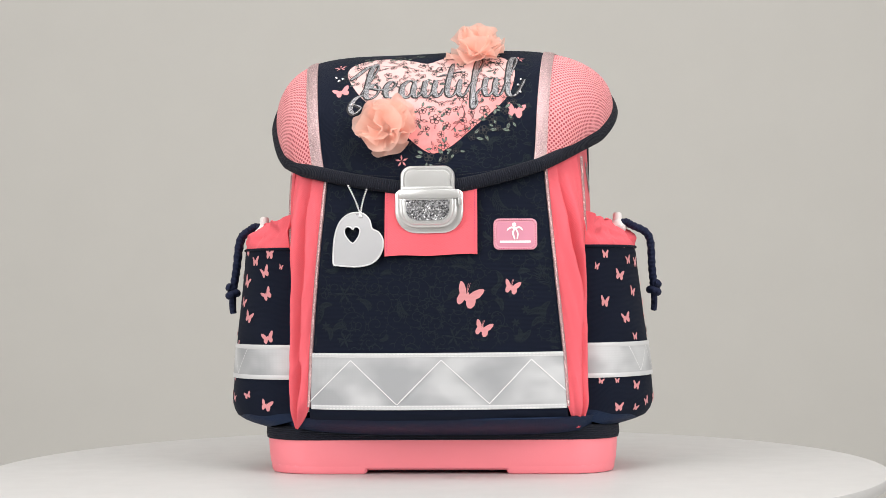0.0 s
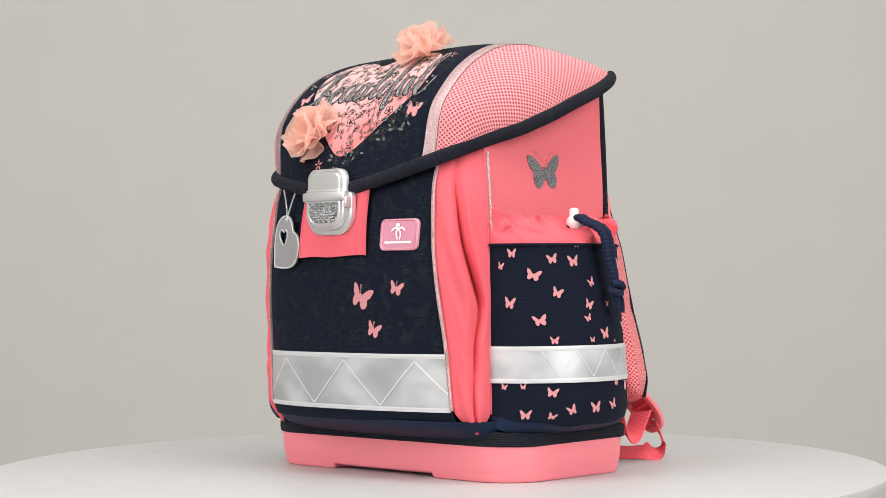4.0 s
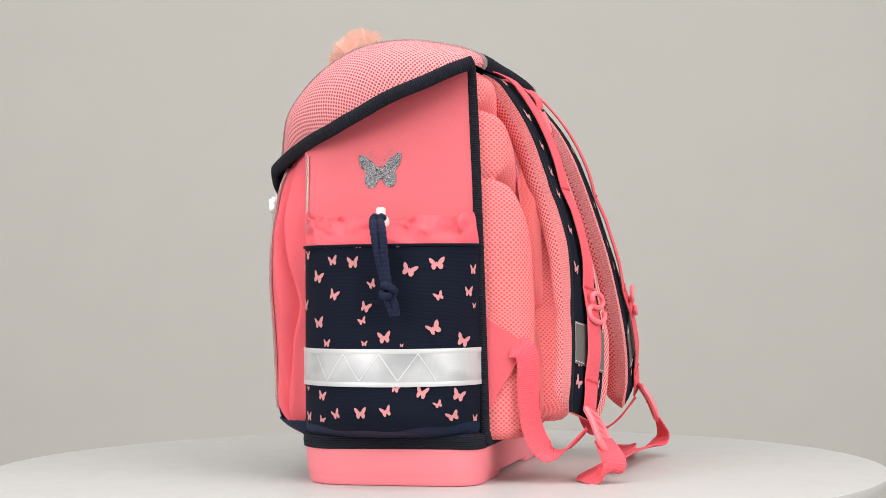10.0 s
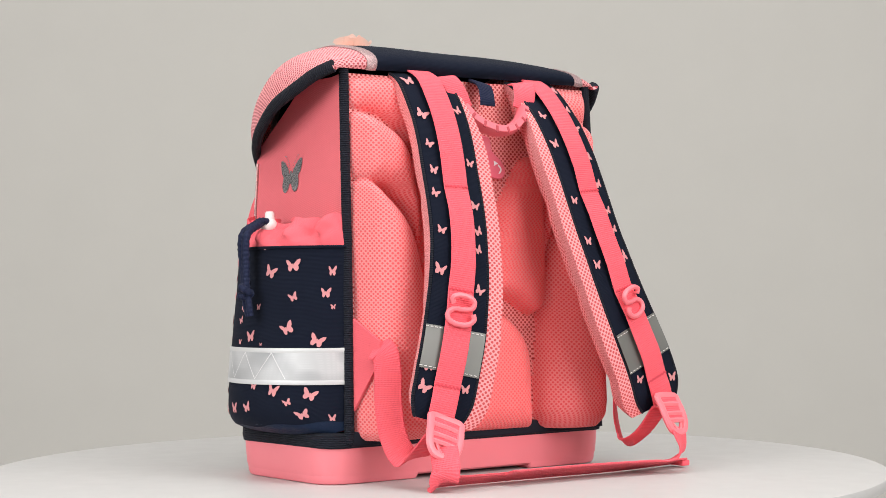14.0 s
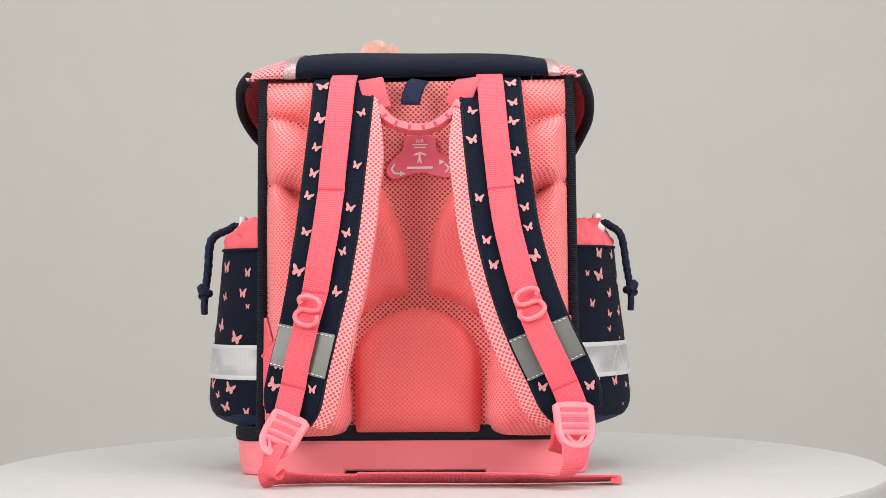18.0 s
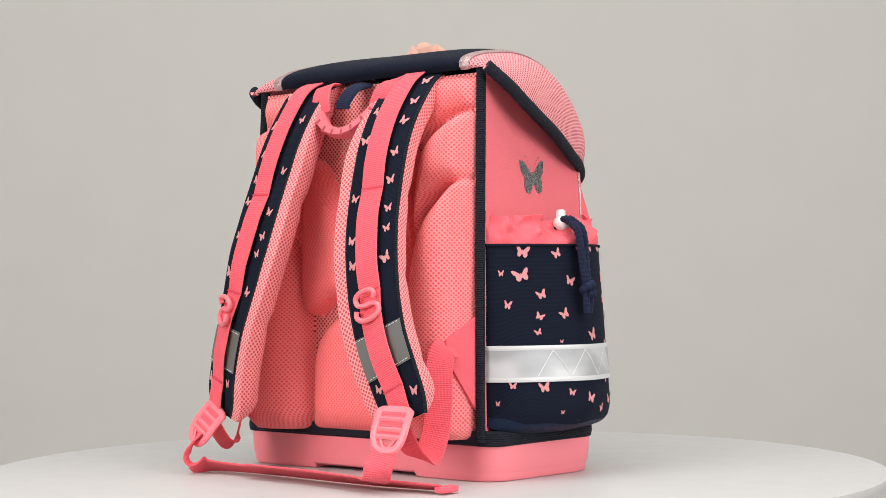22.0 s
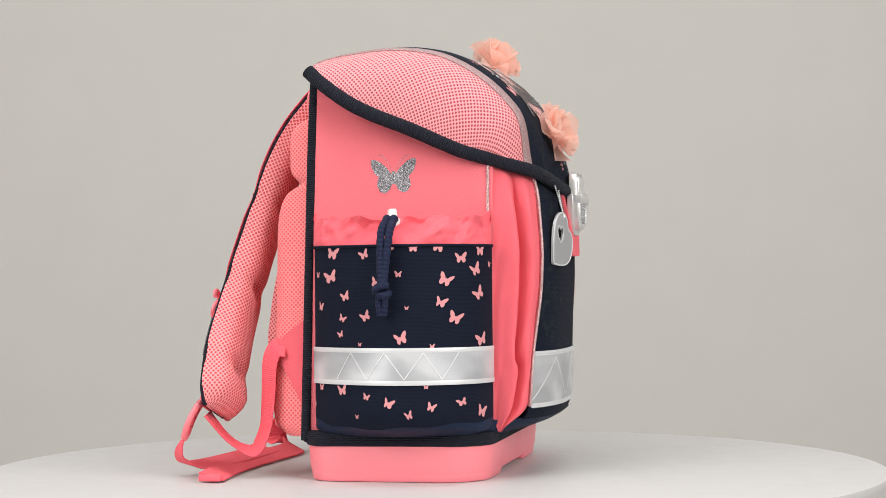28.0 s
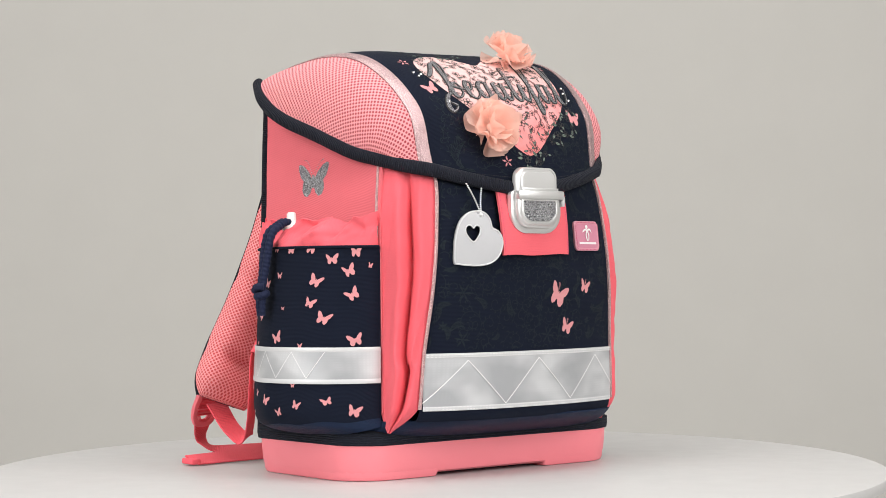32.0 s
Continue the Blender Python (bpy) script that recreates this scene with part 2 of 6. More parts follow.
def box_bm(x0, x1, y0, y1, z0, z1, bevel=0.0, segments=2):
    bm = bmesh.new()
    bmesh.ops.create_cube(bm, size=1.0, matrix=Matrix.LocRotScale(((x0 + x1) / 2, (y0 + y1) / 2, (z0 + z1) / 2), None, (x1 - x0, y1 - y0, z1 - z0)))
    if bevel:
        bmesh.ops.bevel(bm, geom=bm.edges[:], offset=bevel, segments=segments, profile=0.5, affect="EDGES")
    return bm


def lerp_table(table, t):
    """Linear look-up in a table of (t, value)."""
    i = min(max(bisect_left(table, (t,)), 1), len(table) - 1)
    (a, p), (b, q) = table[i - 1], table[i]
    return p + (q - p) * min(max((t - a) / (b - a), 0.0), 1.0)


def bisect_left(table, key):
    lo, hi = 0, len(table)
    while lo < hi:
        mid = (lo + hi) // 2
        if table[mid][0] < key[0]:
            lo = mid + 1
        else:
            hi = mid
    return lo


def smooth_table(table):
    """Dense smooth version of a table of (t, value)."""
    return [tuple(p) for p in spline(table, 12)]

# ---- the studio ----
def build_room():
    for name, dims in (("wall_back", (-3.0, 3.0, 1.9, 2.0, -0.8, 2.5)), ("wall_front", (-3.0, 3.0, -3.6, -3.5, -0.8, 2.5)),
                       ("wall_left", (-3.1, -3.0, -3.6, 2.0, -0.8, 2.5)), ("wall_right", (3.0, 3.1, -3.6, 2.0, -0.8, 2.5))):
        tagged(part(name, box_bm(*dims), M_WALL), "plain warm grey studio wall", "wall", kind="structure")
    tagged(part("floor", box_bm(-3.1, 3.1, -3.6, 2.0, -0.9, -0.8), M_FLOOR), "plain grey studio floor", "floor", kind="structure")
    tagged(part("ceiling", box_bm(-3.1, 3.1, -3.6, 2.0, 2.5, 2.6), M_CEIL), "plain white studio ceiling", "ceiling", kind="structure")


def disc_loops(radii):
    return [[(r * math.cos(2 * math.pi * k / 128), r * math.sin(2 * math.pi * k / 128), z) for k in range(128)] for r, z in radii]


def build_turntable():
    t = empty("turntable", "round white turntable with a thin rounded rim", "turntable")
    R = 0.3724
    loft("top", disc_loops([(R - 0.004, -0.010), (R - 0.0005, -0.0085), (R, -0.006), (R, -0.0025), (R - 0.0007, -0.0006), (R - 0.003, 0.0)]), M_TABLE, t)
    loft("underplate", disc_loops([(0.20, -0.030), (0.20, -0.0105)]), M_RIM, t, "grey plate under the white top")
    tagged(loft("pedestal", disc_loops([(0.26, -0.80), (0.26, -0.78), (0.06, -0.76), (0.05, -0.07), (0.14, -0.05), (0.14, -0.0305)]), M_RIM, None),
           "round grey pedestal under the turntable", "stand")
    return t


build_room()
turntable = build_turntable()

# ---- the school bag: body ----
bag = empty("school_bag", "upright pink and navy school bag with butterflies on a turntable", "school bag")

# base tray
def build_tray():
    def loop(d, z):
        return [(x, y, z) for x, y in rounded_loop(-0.136 + d, 0.146 - d, -0.069 + d, 0.073 - d, (0.022 - d * 0.5, 0.022 - d * 0.5, 0.036 - d * 0.5, 0.036 - d * 0.5), 7)]
    tray = loft("base_tray", [loop(0.010, 0.0030), loop(0.004, 0.0032), loop(0.0015, 0.0048), loop(0.0, 0.010), loop(-0.0008, 0.020), loop(-0.0012, 0.0285), loop(0.002, 0.0305)], M_TRAY, bag,
                "glossy pink moulded plastic base")
    for x0, x1, rs in ((-0.1355, -0.052, (0.003, 0.021, 0.035, 0.003)), (0.058, 0.1455, (0.021, 0.003, 0.003, 0.035))):
        def rim(d, z):
            return [(x, y, z) for x, y in rounded_loop(x0 + d, x1 - d, -0.0685 + d, 0.0725 - d, rs, 6)]
        loft("foot", [rim(0.0035, 0.0), rim(0.0018, 0.0006), rim(0.0008, 0.0030), rim(0.0005, 0.0070)], M_TRAY, tray)


build_tray()

FRONT_PROFILE = smooth_table([(0.028, -0.066), (0.034, -0.082), (0.040, -0.101), (0.048, -0.1105), (0.059, -0.1132), (0.092, -0.1146), (0.117, -0.1158), (0.145, -0.1176), (0.165, -0.1178), (0.18, -0.1171), (0.20, -0.1145), (0.225, -0.1105), (0.245, -0.103), (0.26, -0.095)])


def front_half(z):
    return lerp_table([(0.03, 0.1025), (0.055, 0.1010), (0.099, 0.0985), (0.236, 0.0855), (0.30, 0.080)], z)


def front_y(x, z):
    k = (x - 0.007) / 0.098
    bow = 0.0172 * k * k if k > 0 else 0.0005 * k * k + 0.0144 * k ** 4
    return lerp_table(FRONT_PROFILE, z) + bow + 0.0010 * noise.noise((x * 22, z * 18, 3.1))


def front_at(x, z, h=0.0):
    return (x, front_y(x, z) - 0.0005 - h, z)


def front_fn(u, v):
    z = 0.046 + (0.252 - 0.046) * v
    x = 0.007 + front_half(z) * (2 * u - 1)
    return (x, front_y(x, z), z)


def skirt_fn(u, v):
    z = 0.030 + (0.0465 - 0.030) * v
    k = 2 * u - 1
    x = 0.005 * v + 0.1235 * k
    deep = lerp_table(FRONT_PROFILE, z) + 0.066
    return (x, -0.066 + deep * (1 - abs(k) ** 3.2) ** 0.6 + 0.0006 + 0.0035 * (1 - v) + 0.0090 * max(0.0, -k) ** 2, z)


front_panel = surface("front_panel", front_fn, 72, 84, M_FRONT, bag, "navy front panel with a faint scroll print", 0.002, flip=False)
surface("front_skirt", skirt_fn, 30, 8, M_LINING, bag, "dark blue nylon tuck above the base", 0.0015)
part("inner_body", box_bm(-0.102, 0.108, -0.058, 0.060, 0.0305, 0.270, 0.01), M_NAVY, bag, "navy inside of the bag")


SIDE_FRONT = {1: smooth_table([(0.03, 0.1235), (0.15, 0.1230), (0.21, 0.1218), (0.25, 0.1195), (0.30, 0.1180)]), -1: smooth_table([(0.03, 0.1110), (0.12, 0.1112), (0.206, 0.1118), (0.24, 0.1100), (0.28, 0.1080)])}


def side_front(side, z):
    """Distance from the middle of the seam between gusset and side panel."""
    return lerp_table(SIDE_FRONT[side], z)


def side_fn(side):
    def fn(u, v):
        y = -0.068 + 0.137 * u - (0.0045 * (1 - u) if side < 0 else 0.0)
        top = lerp_table([(-0.07, 0.261), (0.0, 0.290), (0.07, 0.314)], y)
        low = 0.031 + 0.022 * max(0.0, 1 - 4 * u)
        z = low + (top - low) * v + lerp_table([(-0.07, 0.0), (-0.03, 0.008), (0.0, 0.015), (0.035, 0.010), (0.055, 0.003), (0.07, 0.0)], y) * max(0.0, (v - 0.88) / 0.12)
        bow = 0.0050 * math.sin(math.pi * u) * math.sin(math.pi * v)
        return (side * (side_front(side, z) + (0.1255 - side_front(side, z)) * u + bow + 0.0006 * noise.noise((y * 30, z * 24, side * 5.0))), y + 0.004 * (0.5 - v) * u, z)
    return fn


CREASE = {1: smooth_table([(0.035, 0.50), (0.10, 0.60), (0.13, 0.74), (0.145, 0.72), (0.19, 0.48), (0.25, 0.34)]), -1: smooth_table([(0.035, 0.50), (0.06, 0.42), (0.085, 0.34), (0.10, 0.42), (0.16, 0.40), (0.20, 0.44), (0.25, 0.46)])}
CREASE_DEPTH = {1: smooth_table([(0.035, 0.004), (0.10, 0.007), (0.13, 0.010), (0.145, 0.015), (0.19, 0.011), (0.25, 0.008)]), -1: smooth_table([(0.035, 0.005), (0.06, 0.011), (0.085, 0.016), (0.10, 0.012), (0.17, 0.012), (0.21, 0.012), (0.25, 0.010)])}
for side in (1, -1):
    side_panel = surface("side_panel", side_fn(side), 24, 40, M_PINK, bag, "pink ribbed side panel", 0.002, flip=(side < 0))

    def gusset_fn(u, v, side=side):
        z = 0.0375 + (0.268 - 0.0375) * v
        hw = front_half(z)
        xa = 0.007 + side * hw
        a = np.array((xa, front_y(xa, z) + 0.0005, z))
        b = np.array((side * side_front(side, z), -0.066 if side > 0 else -0.0690, z))
        out = np.array((side * 0.75, -0.66, 0.0))
        crease, deep = lerp_table(CREASE[side], z), lerp_table(CREASE_DEPTH[side], z)
        k = (u - crease) / 0.085
        fold = 0.0075 * math.sin(math.pi * u) ** 0.8 - deep * math.exp(-1.1 * abs(k)) + 0.35 * deep * math.exp(-((abs(k) - 2.2) / 1.3) ** 2)
        fold += 0.0014 * noise.noise((u * 4, z * 26, 7.0 + side)) + 0.0016 * noise.noise((u * 9 + z * 30, z * 14, 2.0 + side)) + 0.0007 * noise.noise((u * 8, z * 75, 4.0 + side))
        fold *= math.sin(math.pi * min(max(u, 0.0), 1.0)) ** 0.35 * (1.0 - 0.85 * min(max((z - 0.205) / 0.04, 0.0), 1.0))
        p = a + (b - a) * u + out * fold
        low = 0.84 * min(max((0.060 - z) / 0.0225, 0.0), 1.0) ** 1.7
        tip = np.array((side * (0.1155 if side > 0 else 0.1085), -0.0760, z))
        return tuple(p + (tip - p) * low)

    surface("gusset", gusset_fn, 56, 72, M_GUSSET, bag, "folded bright pink gusset", 0.0012, flip=(side < 0))

# silver-pink piping at the panel edges
M_PIPING = glitter("rose_glitter_piping", (0.52, 0.30, 0.31), (0.82, 0.58, 0.58), 2200.0)
for side in (1, -1):
    zs = np.linspace(0.056, 0.245, 26)
    sweep("front_piping", [(0.007 + side * (front_half(z) + 0.0006), front_y(0.007 + side * front_half(z), z) - 0.0006, z) for z in zs], [(1, 0, 0)] * 26, round_section(0.0015, 6), M_PIPING, bag,
          "thin silvery pink piping")
    sweep("side_piping", [(side * (side_front(side, z) + 0.0010), -0.0655 if side > 0 else -0.0688, z) for z in np.linspace(0.066, 0.252, 24)], [(1, 0, 0)] * 24, round_section(0.0013, 6), M_PIPING, bag, "thin silvery pink piping")

# binding round the top of the tray
def build_base_binding():
    lp = rounded_loop(-0.1382, 0.1482, -0.0712, 0.0752, (0.02, 0.02, 0.036, 0.036), 7)
    loops = []
    for d, z in ((0.003, 0.0275), (0.0, 0.0282), (-0.0008, 0.0325), (-0.0004, 0.0378), (0.004, 0.0392), (0.028, 0.0402)):
        row = []
        for x, y in lp:
            nx, ny = x - 0.001, y - 0.002
            ln = math.hypot(nx, ny)
            wave = 0.0006 * noise.noise((x * 60, y * 60, z * 40))
            row.append((x - nx / ln * (d + wave), y - ny / ln * (d + wave), z + 0.0008 * noise.noise((x * 25, y * 25, 9.0))))
        loops.append(row)
    loft("base_binding", loops, M_BIND, bag, "black-navy woven binding above the base", caps=False)


build_base_binding()

# ---- side pockets ----
def pocket_bulge(z, side):
    k = 1.0 if side > 0 else 0.90
    return k * lerp_table(POCKET_PROFILE, z)


POCKET_PROFILE = smooth_table([(0.0335, 0.008), (0.0375, 0.031), (0.043, 0.0475), (0.052, 0.0535), (0.065, 0.054), (0.112, 0.0490), (0.16, 0.0430), (0.181, 0.0405), (0.190, 0.034), (0.198, 0.024), (0.204, 0.020)])


def pocket_xy(t, z, side, extra=0.0):
    """t runs from -1 (front edge) to 1 (back edge)."""
    a = 0.5 * math.pi * t
    y = (0.0025 if side > 0 else -0.0025) + ((0.0695 if side > 0 else 0.0690) + extra * 0.3) * math.sin(a)
    skew = 1.0 if side > 0 else 1.0 - 0.22 * math.sin(a)
    x = 0.1235 - (0.0020 if side > 0 else 0.0115) * max(0.0, -math.sin(a)) + (pocket_bulge(z, side) + extra) * skew * max(math.cos(a), 0.0) ** 1.12
    x += 0.0014 * noise.noise((t * 2.2, z * 16, 4.0 + side)) * math.cos(a)
    return side * x, y


def pocket_at(side):
    def at(s, z, h=0.0):
        """s: position along y on the pocket, measured on its face."""
        t = max(-1.0, min(1.0, s))
        x, y = pocket_xy(t, z, side)
        x2, y2 = pocket_xy(min(t + 0.01, 1.0), z, side)
        x1, y1 = pocket_xy(max(t - 0.01, -1.0), z, side)
        tx, ty = x2 - x1, y2 - y1
        ln = math.hypot(tx, ty)
        nx, ny = ty / ln, -tx / ln
        if nx * side < 0:
            nx, ny = -nx, -ny
        return (x + nx * (0.0005 + h), y + ny * (0.0005 + h), z)
    return at


pockets = {}
for side in (1, -1):
    def body_fn(u, v, side=side):
        low = 0.0440 + 0.0060 * (2 * u - 1) ** 2 + 0.0012 * math.sin(u * 9 + side) + 0.0008 * math.sin(u * 31)
        z = low + (0.181 - low) * v
        x, y = pocket_xy(2 * u - 1, z, side)
        return (x, y, z)

    def low_fn(u, v, side=side):
        low = 0.0345 + 0.0085 * (2 * u - 1) ** 2
        z = low + (0.0515 - low) * v
        x, y = pocket_xy(2 * u - 1, z, side, -0.0006)
        return (x, y, z)

    def gather_fn(u, v, side=side):
        t = (2 * u - 1) * 0.975
        z = 0.1805 + 0.022 * v
        x, y = pocket_xy(t, z, side)
        fold = min(1.0, v * 1.6) * (0.0095 * noise.noise((t * 7.0, v * 1.3, 2.0 + side)) + 0.0052 * math.sin(t * 19 + 2.5 * v + 2.0 * noise.noise((t * 4.0, 1.0, 3.0))) + 0.0058 * noise.noise((t * 15.0 + 2.0 * v, v * 3.5, 5.0 + side)))
        fold *= max(math.cos(0.5 * math.pi * t), 0.0) ** 0.5
        z += v * (0.0045 * noise.noise((t * 5.0, 1.0, 8.0 + side)) + 0.0022 * noise.noise((t * 14.0, 3.0, 8.0)) + 0.0055 * abs(t) ** 3)
        return (x + side * fold, y, z)

    pk = surface("side_pocket", body_fn, 40, 30, M_NAVY, bag, "navy drawstring side pocket with pink butterflies", 0.0018, flip=(side < 0))
    surface("pocket_bottom", low_fn, 40, 8, M_LINING, pk, "dark blue nylon underside", 0.0012, flip=(side < 0))
    surface("pocket_top", gather_fn, 96, 14, M_GUSSET, pk, "gathered pink pocket top", 0.0012, flip=(side < 0))
    pockets[side] = pk

# ---- flap ----
FLAP_C = spline([(0.0700, 0.3170), (0.0735, 0.3230), (0.0675, 0.3305), (0.0450, 0.3385), (0.0060, 0.3440), (-0.0340, 0.3392), (-0.0670, 0.3215), (-0.0930, 0.2935), (-0.1085, 0.2640), (-0.1155, 0.2445), (-0.1185, 0.2265)], 10)
_len = np.concatenate([[0], np.cumsum(np.linalg.norm(np.diff(np.array(FLAP_C), axis=0), axis=1))])
FLAP_LENGTH = float(_len[-1])
FLAP_Y = [(l / FLAP_LENGTH, p[0]) for l, p in zip(_len, FLAP_C)]
FLAP_Z = [(l / FLAP_LENGTH, p[1]) for l, p in zip(_len, FLAP_C)]
HEM = {1: smooth_table([(-0.102, 0.2430), (-0.088, 0.2505), (-0.068, 0.2600), (-0.044, 0.2694), (-0.028, 0.2775), (-0.003, 0.2890), (0.021, 0.2990), (0.048, 0.3100), (0.069, 0.3190)]),
       -1: smooth_table([(-0.102, 0.2400), (-0.088, 0.2435), (-0.068, 0.2495), (-0.049, 0.2550), (-0.024, 0.2655), (0.0016, 0.2755), (0.0249, 0.2860), (0.0388, 0.2935), (0.054, 0.3050), (0.069, 0.3185)])}
FLAP_X = {1: smooth_table([(0.0, 0.134), (0.10, 0.143), (0.28, 0.1475), (0.42, 0.1465), (0.57, 0.140), (0.68, 0.132), (0.80, 0.1195), (0.92, 0.103), (1.0, 0.0890)]),
          -1: smooth_table([(0.0, 0.131), (0.10, 0.1385), (0.24, 0.1395), (0.40, 0.1345), (0.545, 0.1285), (0.69, 0.1205), (0.80, 0.1125), (0.92, 0.0985), (1.0, 0.0845)])}


def flap_point(s, q):
    """s from the back edge (0) to the front hem (1); q across, -1 to 1."""
    side = 1 if q >= 0 else -1
    c = (lerp_table(FLAP_Y, s), lerp_table(FLAP_Z, s))
    ey = 0.069 - 0.171 * s
    ez = lerp_table(HEM[side], ey)
    a = abs(q)
    drop = 1 - (1 - min(a, 1.0) ** (3.8 if side > 0 else 5.2)) ** (1 / 2.4)
    k = min(max((s - 0.72) / 0.28, 0.0), 1.0)
    k = k * k * (3 - 2 * k)
    drop = drop * (1 - k) + min(a, 1.0) ** 1.8 * k
    x = q * lerp_table(FLAP_X[side], s)
    tilt = 0.03 * x * math.sin(math.pi * min(max(s, 0), 1)) * (1 - drop)
    y = c[0] + (ey - c[0]) * drop
    z = c[1] + (ez - c[1]) * drop + tilt
    wob = 0.0012 * noise.noise((x * 14, s * 5, 1.5))
    return np.array((x, y - wob * 0.4, z + wob))


def flap_normal(s, q):
    e = 0.004
    du = flap_point(min(s + e, 1), q) - flap_point(max(s - e, 0), q)
    dv = flap_point(s, min(q + e, 1)) - flap_point(s, max(q - e, -1))
    return unit(np.cross(dv, du)) * -1


def flap_at(a, b, h=0.0):
    """a: metres across from the middle; b: metres up from the front hem."""
    s = min(max(1 - b / FLAP_LENGTH, 0.0), 1.0)
    q = a / lerp_table(FLAP_X[1 if a >= 0 else -1], s)
    q = min(max(q, -0.999), 0.999)
    n = flap_normal(s, q)
    if n[2] < 0 and n[1] > 0:
        n = -n
    return tuple(flap_point(s, q) + n * (0.0006 + h))


def strip_q(s, edge, side):
    """Across position of the glitter strip's inner (0) and outer (1) edge."""
    x = (0.0961 - 0.0131 * s + 0.0092 * edge) if side > 0 else (-0.1067 + 0.0277 * s - 0.0092 * edge)
    return min(max(x / lerp_table(FLAP_X[side], s), -0.93 - 0.05 * edge), 0.93 + 0.05 * edge)


flap = surface("flap", lambda u, v: flap_point(v, strip_q(v, 0, -1) + (strip_q(v, 0, 1) - strip_q(v, 0, -1)) * u), 60, 100, M_FRONT, bag, "navy flap closing the front", 0.0035, flip=True)
M_STRIP = glitter("rose_glitter_strip", (0.56, 0.36, 0.375), (0.80, 0.58, 0.59), 3200.0)
for side in (1, -1):
    def strip_fn(u, v, side=side):
        p = flap_point(v, strip_q(v, 0, side) + (strip_q(v, 1, side) - strip_q(v, 0, side)) * u)
        return tuple(p + flap_normal(v, strip_q(v, 0.5, side)) * (0.0008 + 0.0005 * math.sin(math.pi * u)))

    def cheek_fn(u, v, side=side):
        q0 = strip_q(v, 1, side)
        th = math.asin(min(abs(q0), 0.98) ** 1.5)
        t = th + (0.5 * math.pi - th) * u * (1.0 - 0.05 * min(max((v - 0.88) / 0.08, 0.0), 1.0))
        return tuple(flap_point(v, side * math.sin(t) ** (2 / 3)))

    surface("glitter_strip", strip_fn, 4, 60, M_STRIP, flap, "silvery rose glitter tape", 0.0012, flip=(side > 0))
    surface("flap_cheek", cheek_fn, 24, 56, M_MESH_TOP, flap, "light pink air mesh side of the flap", 0.003, flip=(side > 0), local=True)

hem = [flap_point(s, 1.0) for s in np.linspace(0.0, 1.0, 40)]
hem += [flap_point(1.0, q) for q in np.linspace(0.97, -0.97, 60)]
hem += [flap_point(s, -1.0) for s in np.linspace(1.0, 0.0, 40)]
cut = [hem[0]]
for p in hem[1:]:
    if np.linalg.norm(p - cut[-1]) > 0.003:
        cut.append(p)
def down_dirs(pts):
    out = []
    for i in range(len(pts)):
        T = unit(pts[min(i + 1, len(pts) - 1)] - pts[max(i - 1, 0)])
        n = np.array((pts[i][0] * 1.6, pts[i][1] * 1.2 * min(max((-0.06 - pts[i][1]) / 0.035, 0.0), 1.0), 0.02))
        out.append(np.cross(unit(n), T))
    return out
sweep("flap_binding", cut, down_dirs(cut), round_section(0.0054, 12, 0.74), M_BIND, flap, "navy woven binding round the flap's edge")

# ---- back ----
def arch(x, z):
    """Signed depth inside the lumbar pad."""
    cx, hw, top = 0.0, 0.0500, 0.1315
    if z < 0.085:
        return min(hw - abs(x - cx), z - 0.034)
    r = math.hypot((x - cx) / hw, (z - 0.085) / (top - 0.085))
    return (1 - r) * 0.047


def poly_depth(pts):
    def f(x, z):
        best, inside = 1e9, False
        n = len(pts)
        for i in range(n):
            (ax, az), (bx, bz) = pts[i], pts[(i + 1) % n]
            if (az > z) != (bz > z) and x < (bx - ax) * (z - az) / (bz - az) + ax:
                inside = not inside
            dx, dz = bx - ax, bz - az
            k = min(max(((x - ax) * dx + (z - az) * dz) / (dx * dx + dz * dz), 0), 1)
            best = min(best, math.hypot(x - ax - k * dx, z - az - k * dz))
        return best if inside else -best
    return f


def mirrored(pts, side, c=-0.001):
    return [(c + side * p[0], p[1]) for p in pts]


UPPER = [tuple(p) for p in spline([(0.0085, 0.147), (0.0100, 0.180), (0.0185, 0.207), (0.0320, 0.232), (0.044, 0.250), (0.062, 0.250), (0.066, 0.19), (0.064, 0.138), (0.0500, 0.1265), (0.0285, 0.1385), (0.0150, 0.1425)], 4, True)]
WING_LOW = [tuple(p) for p in spline([(0.0580, 0.036), (0.0580, 0.10), (0.063, 0.155), (0.072, 0.192), (0.090, 0.2165), (0.119, 0.2285), (0.1195, 0.13), (0.1195, 0.036)], 4, True)]
WING_MID = [tuple(p) for p in spline([(0.066, 0.175), (0.075, 0.202), (0.092, 0.2245), (0.119, 0.2355), (0.119, 0.282), (0.090, 0.275), (0.070, 0.255), (0.062, 0.21)], 4, True)]
WING_TOP = [tuple(p) for p in spline([(0.064, 0.258), (0.090, 0.282), (0.119, 0.289), (0.119, 0.309), (0.06, 0.309), (0.058, 0.275)], 4, True)]
PADS = [("lumbar_pad", arch, 0.0200, 0.020)]
for sd in (1, -1):
    PADS += [("upper_pad", poly_depth(mirrored(UPPER, sd)), 0.0185, 0.013), ("side_pad", poly_depth(mirrored(WING_LOW, sd)), 0.039, 0.028),
             ("middle_pad", poly_depth(mirrored(WING_MID, sd)), 0.026, 0.020), ("top_pad", poly_depth(mirrored(WING_TOP, sd)), 0.010, 0.014)]


def back_base(z):
    return 0.0735 - 0.0070 * (z - 0.034) / 0.28


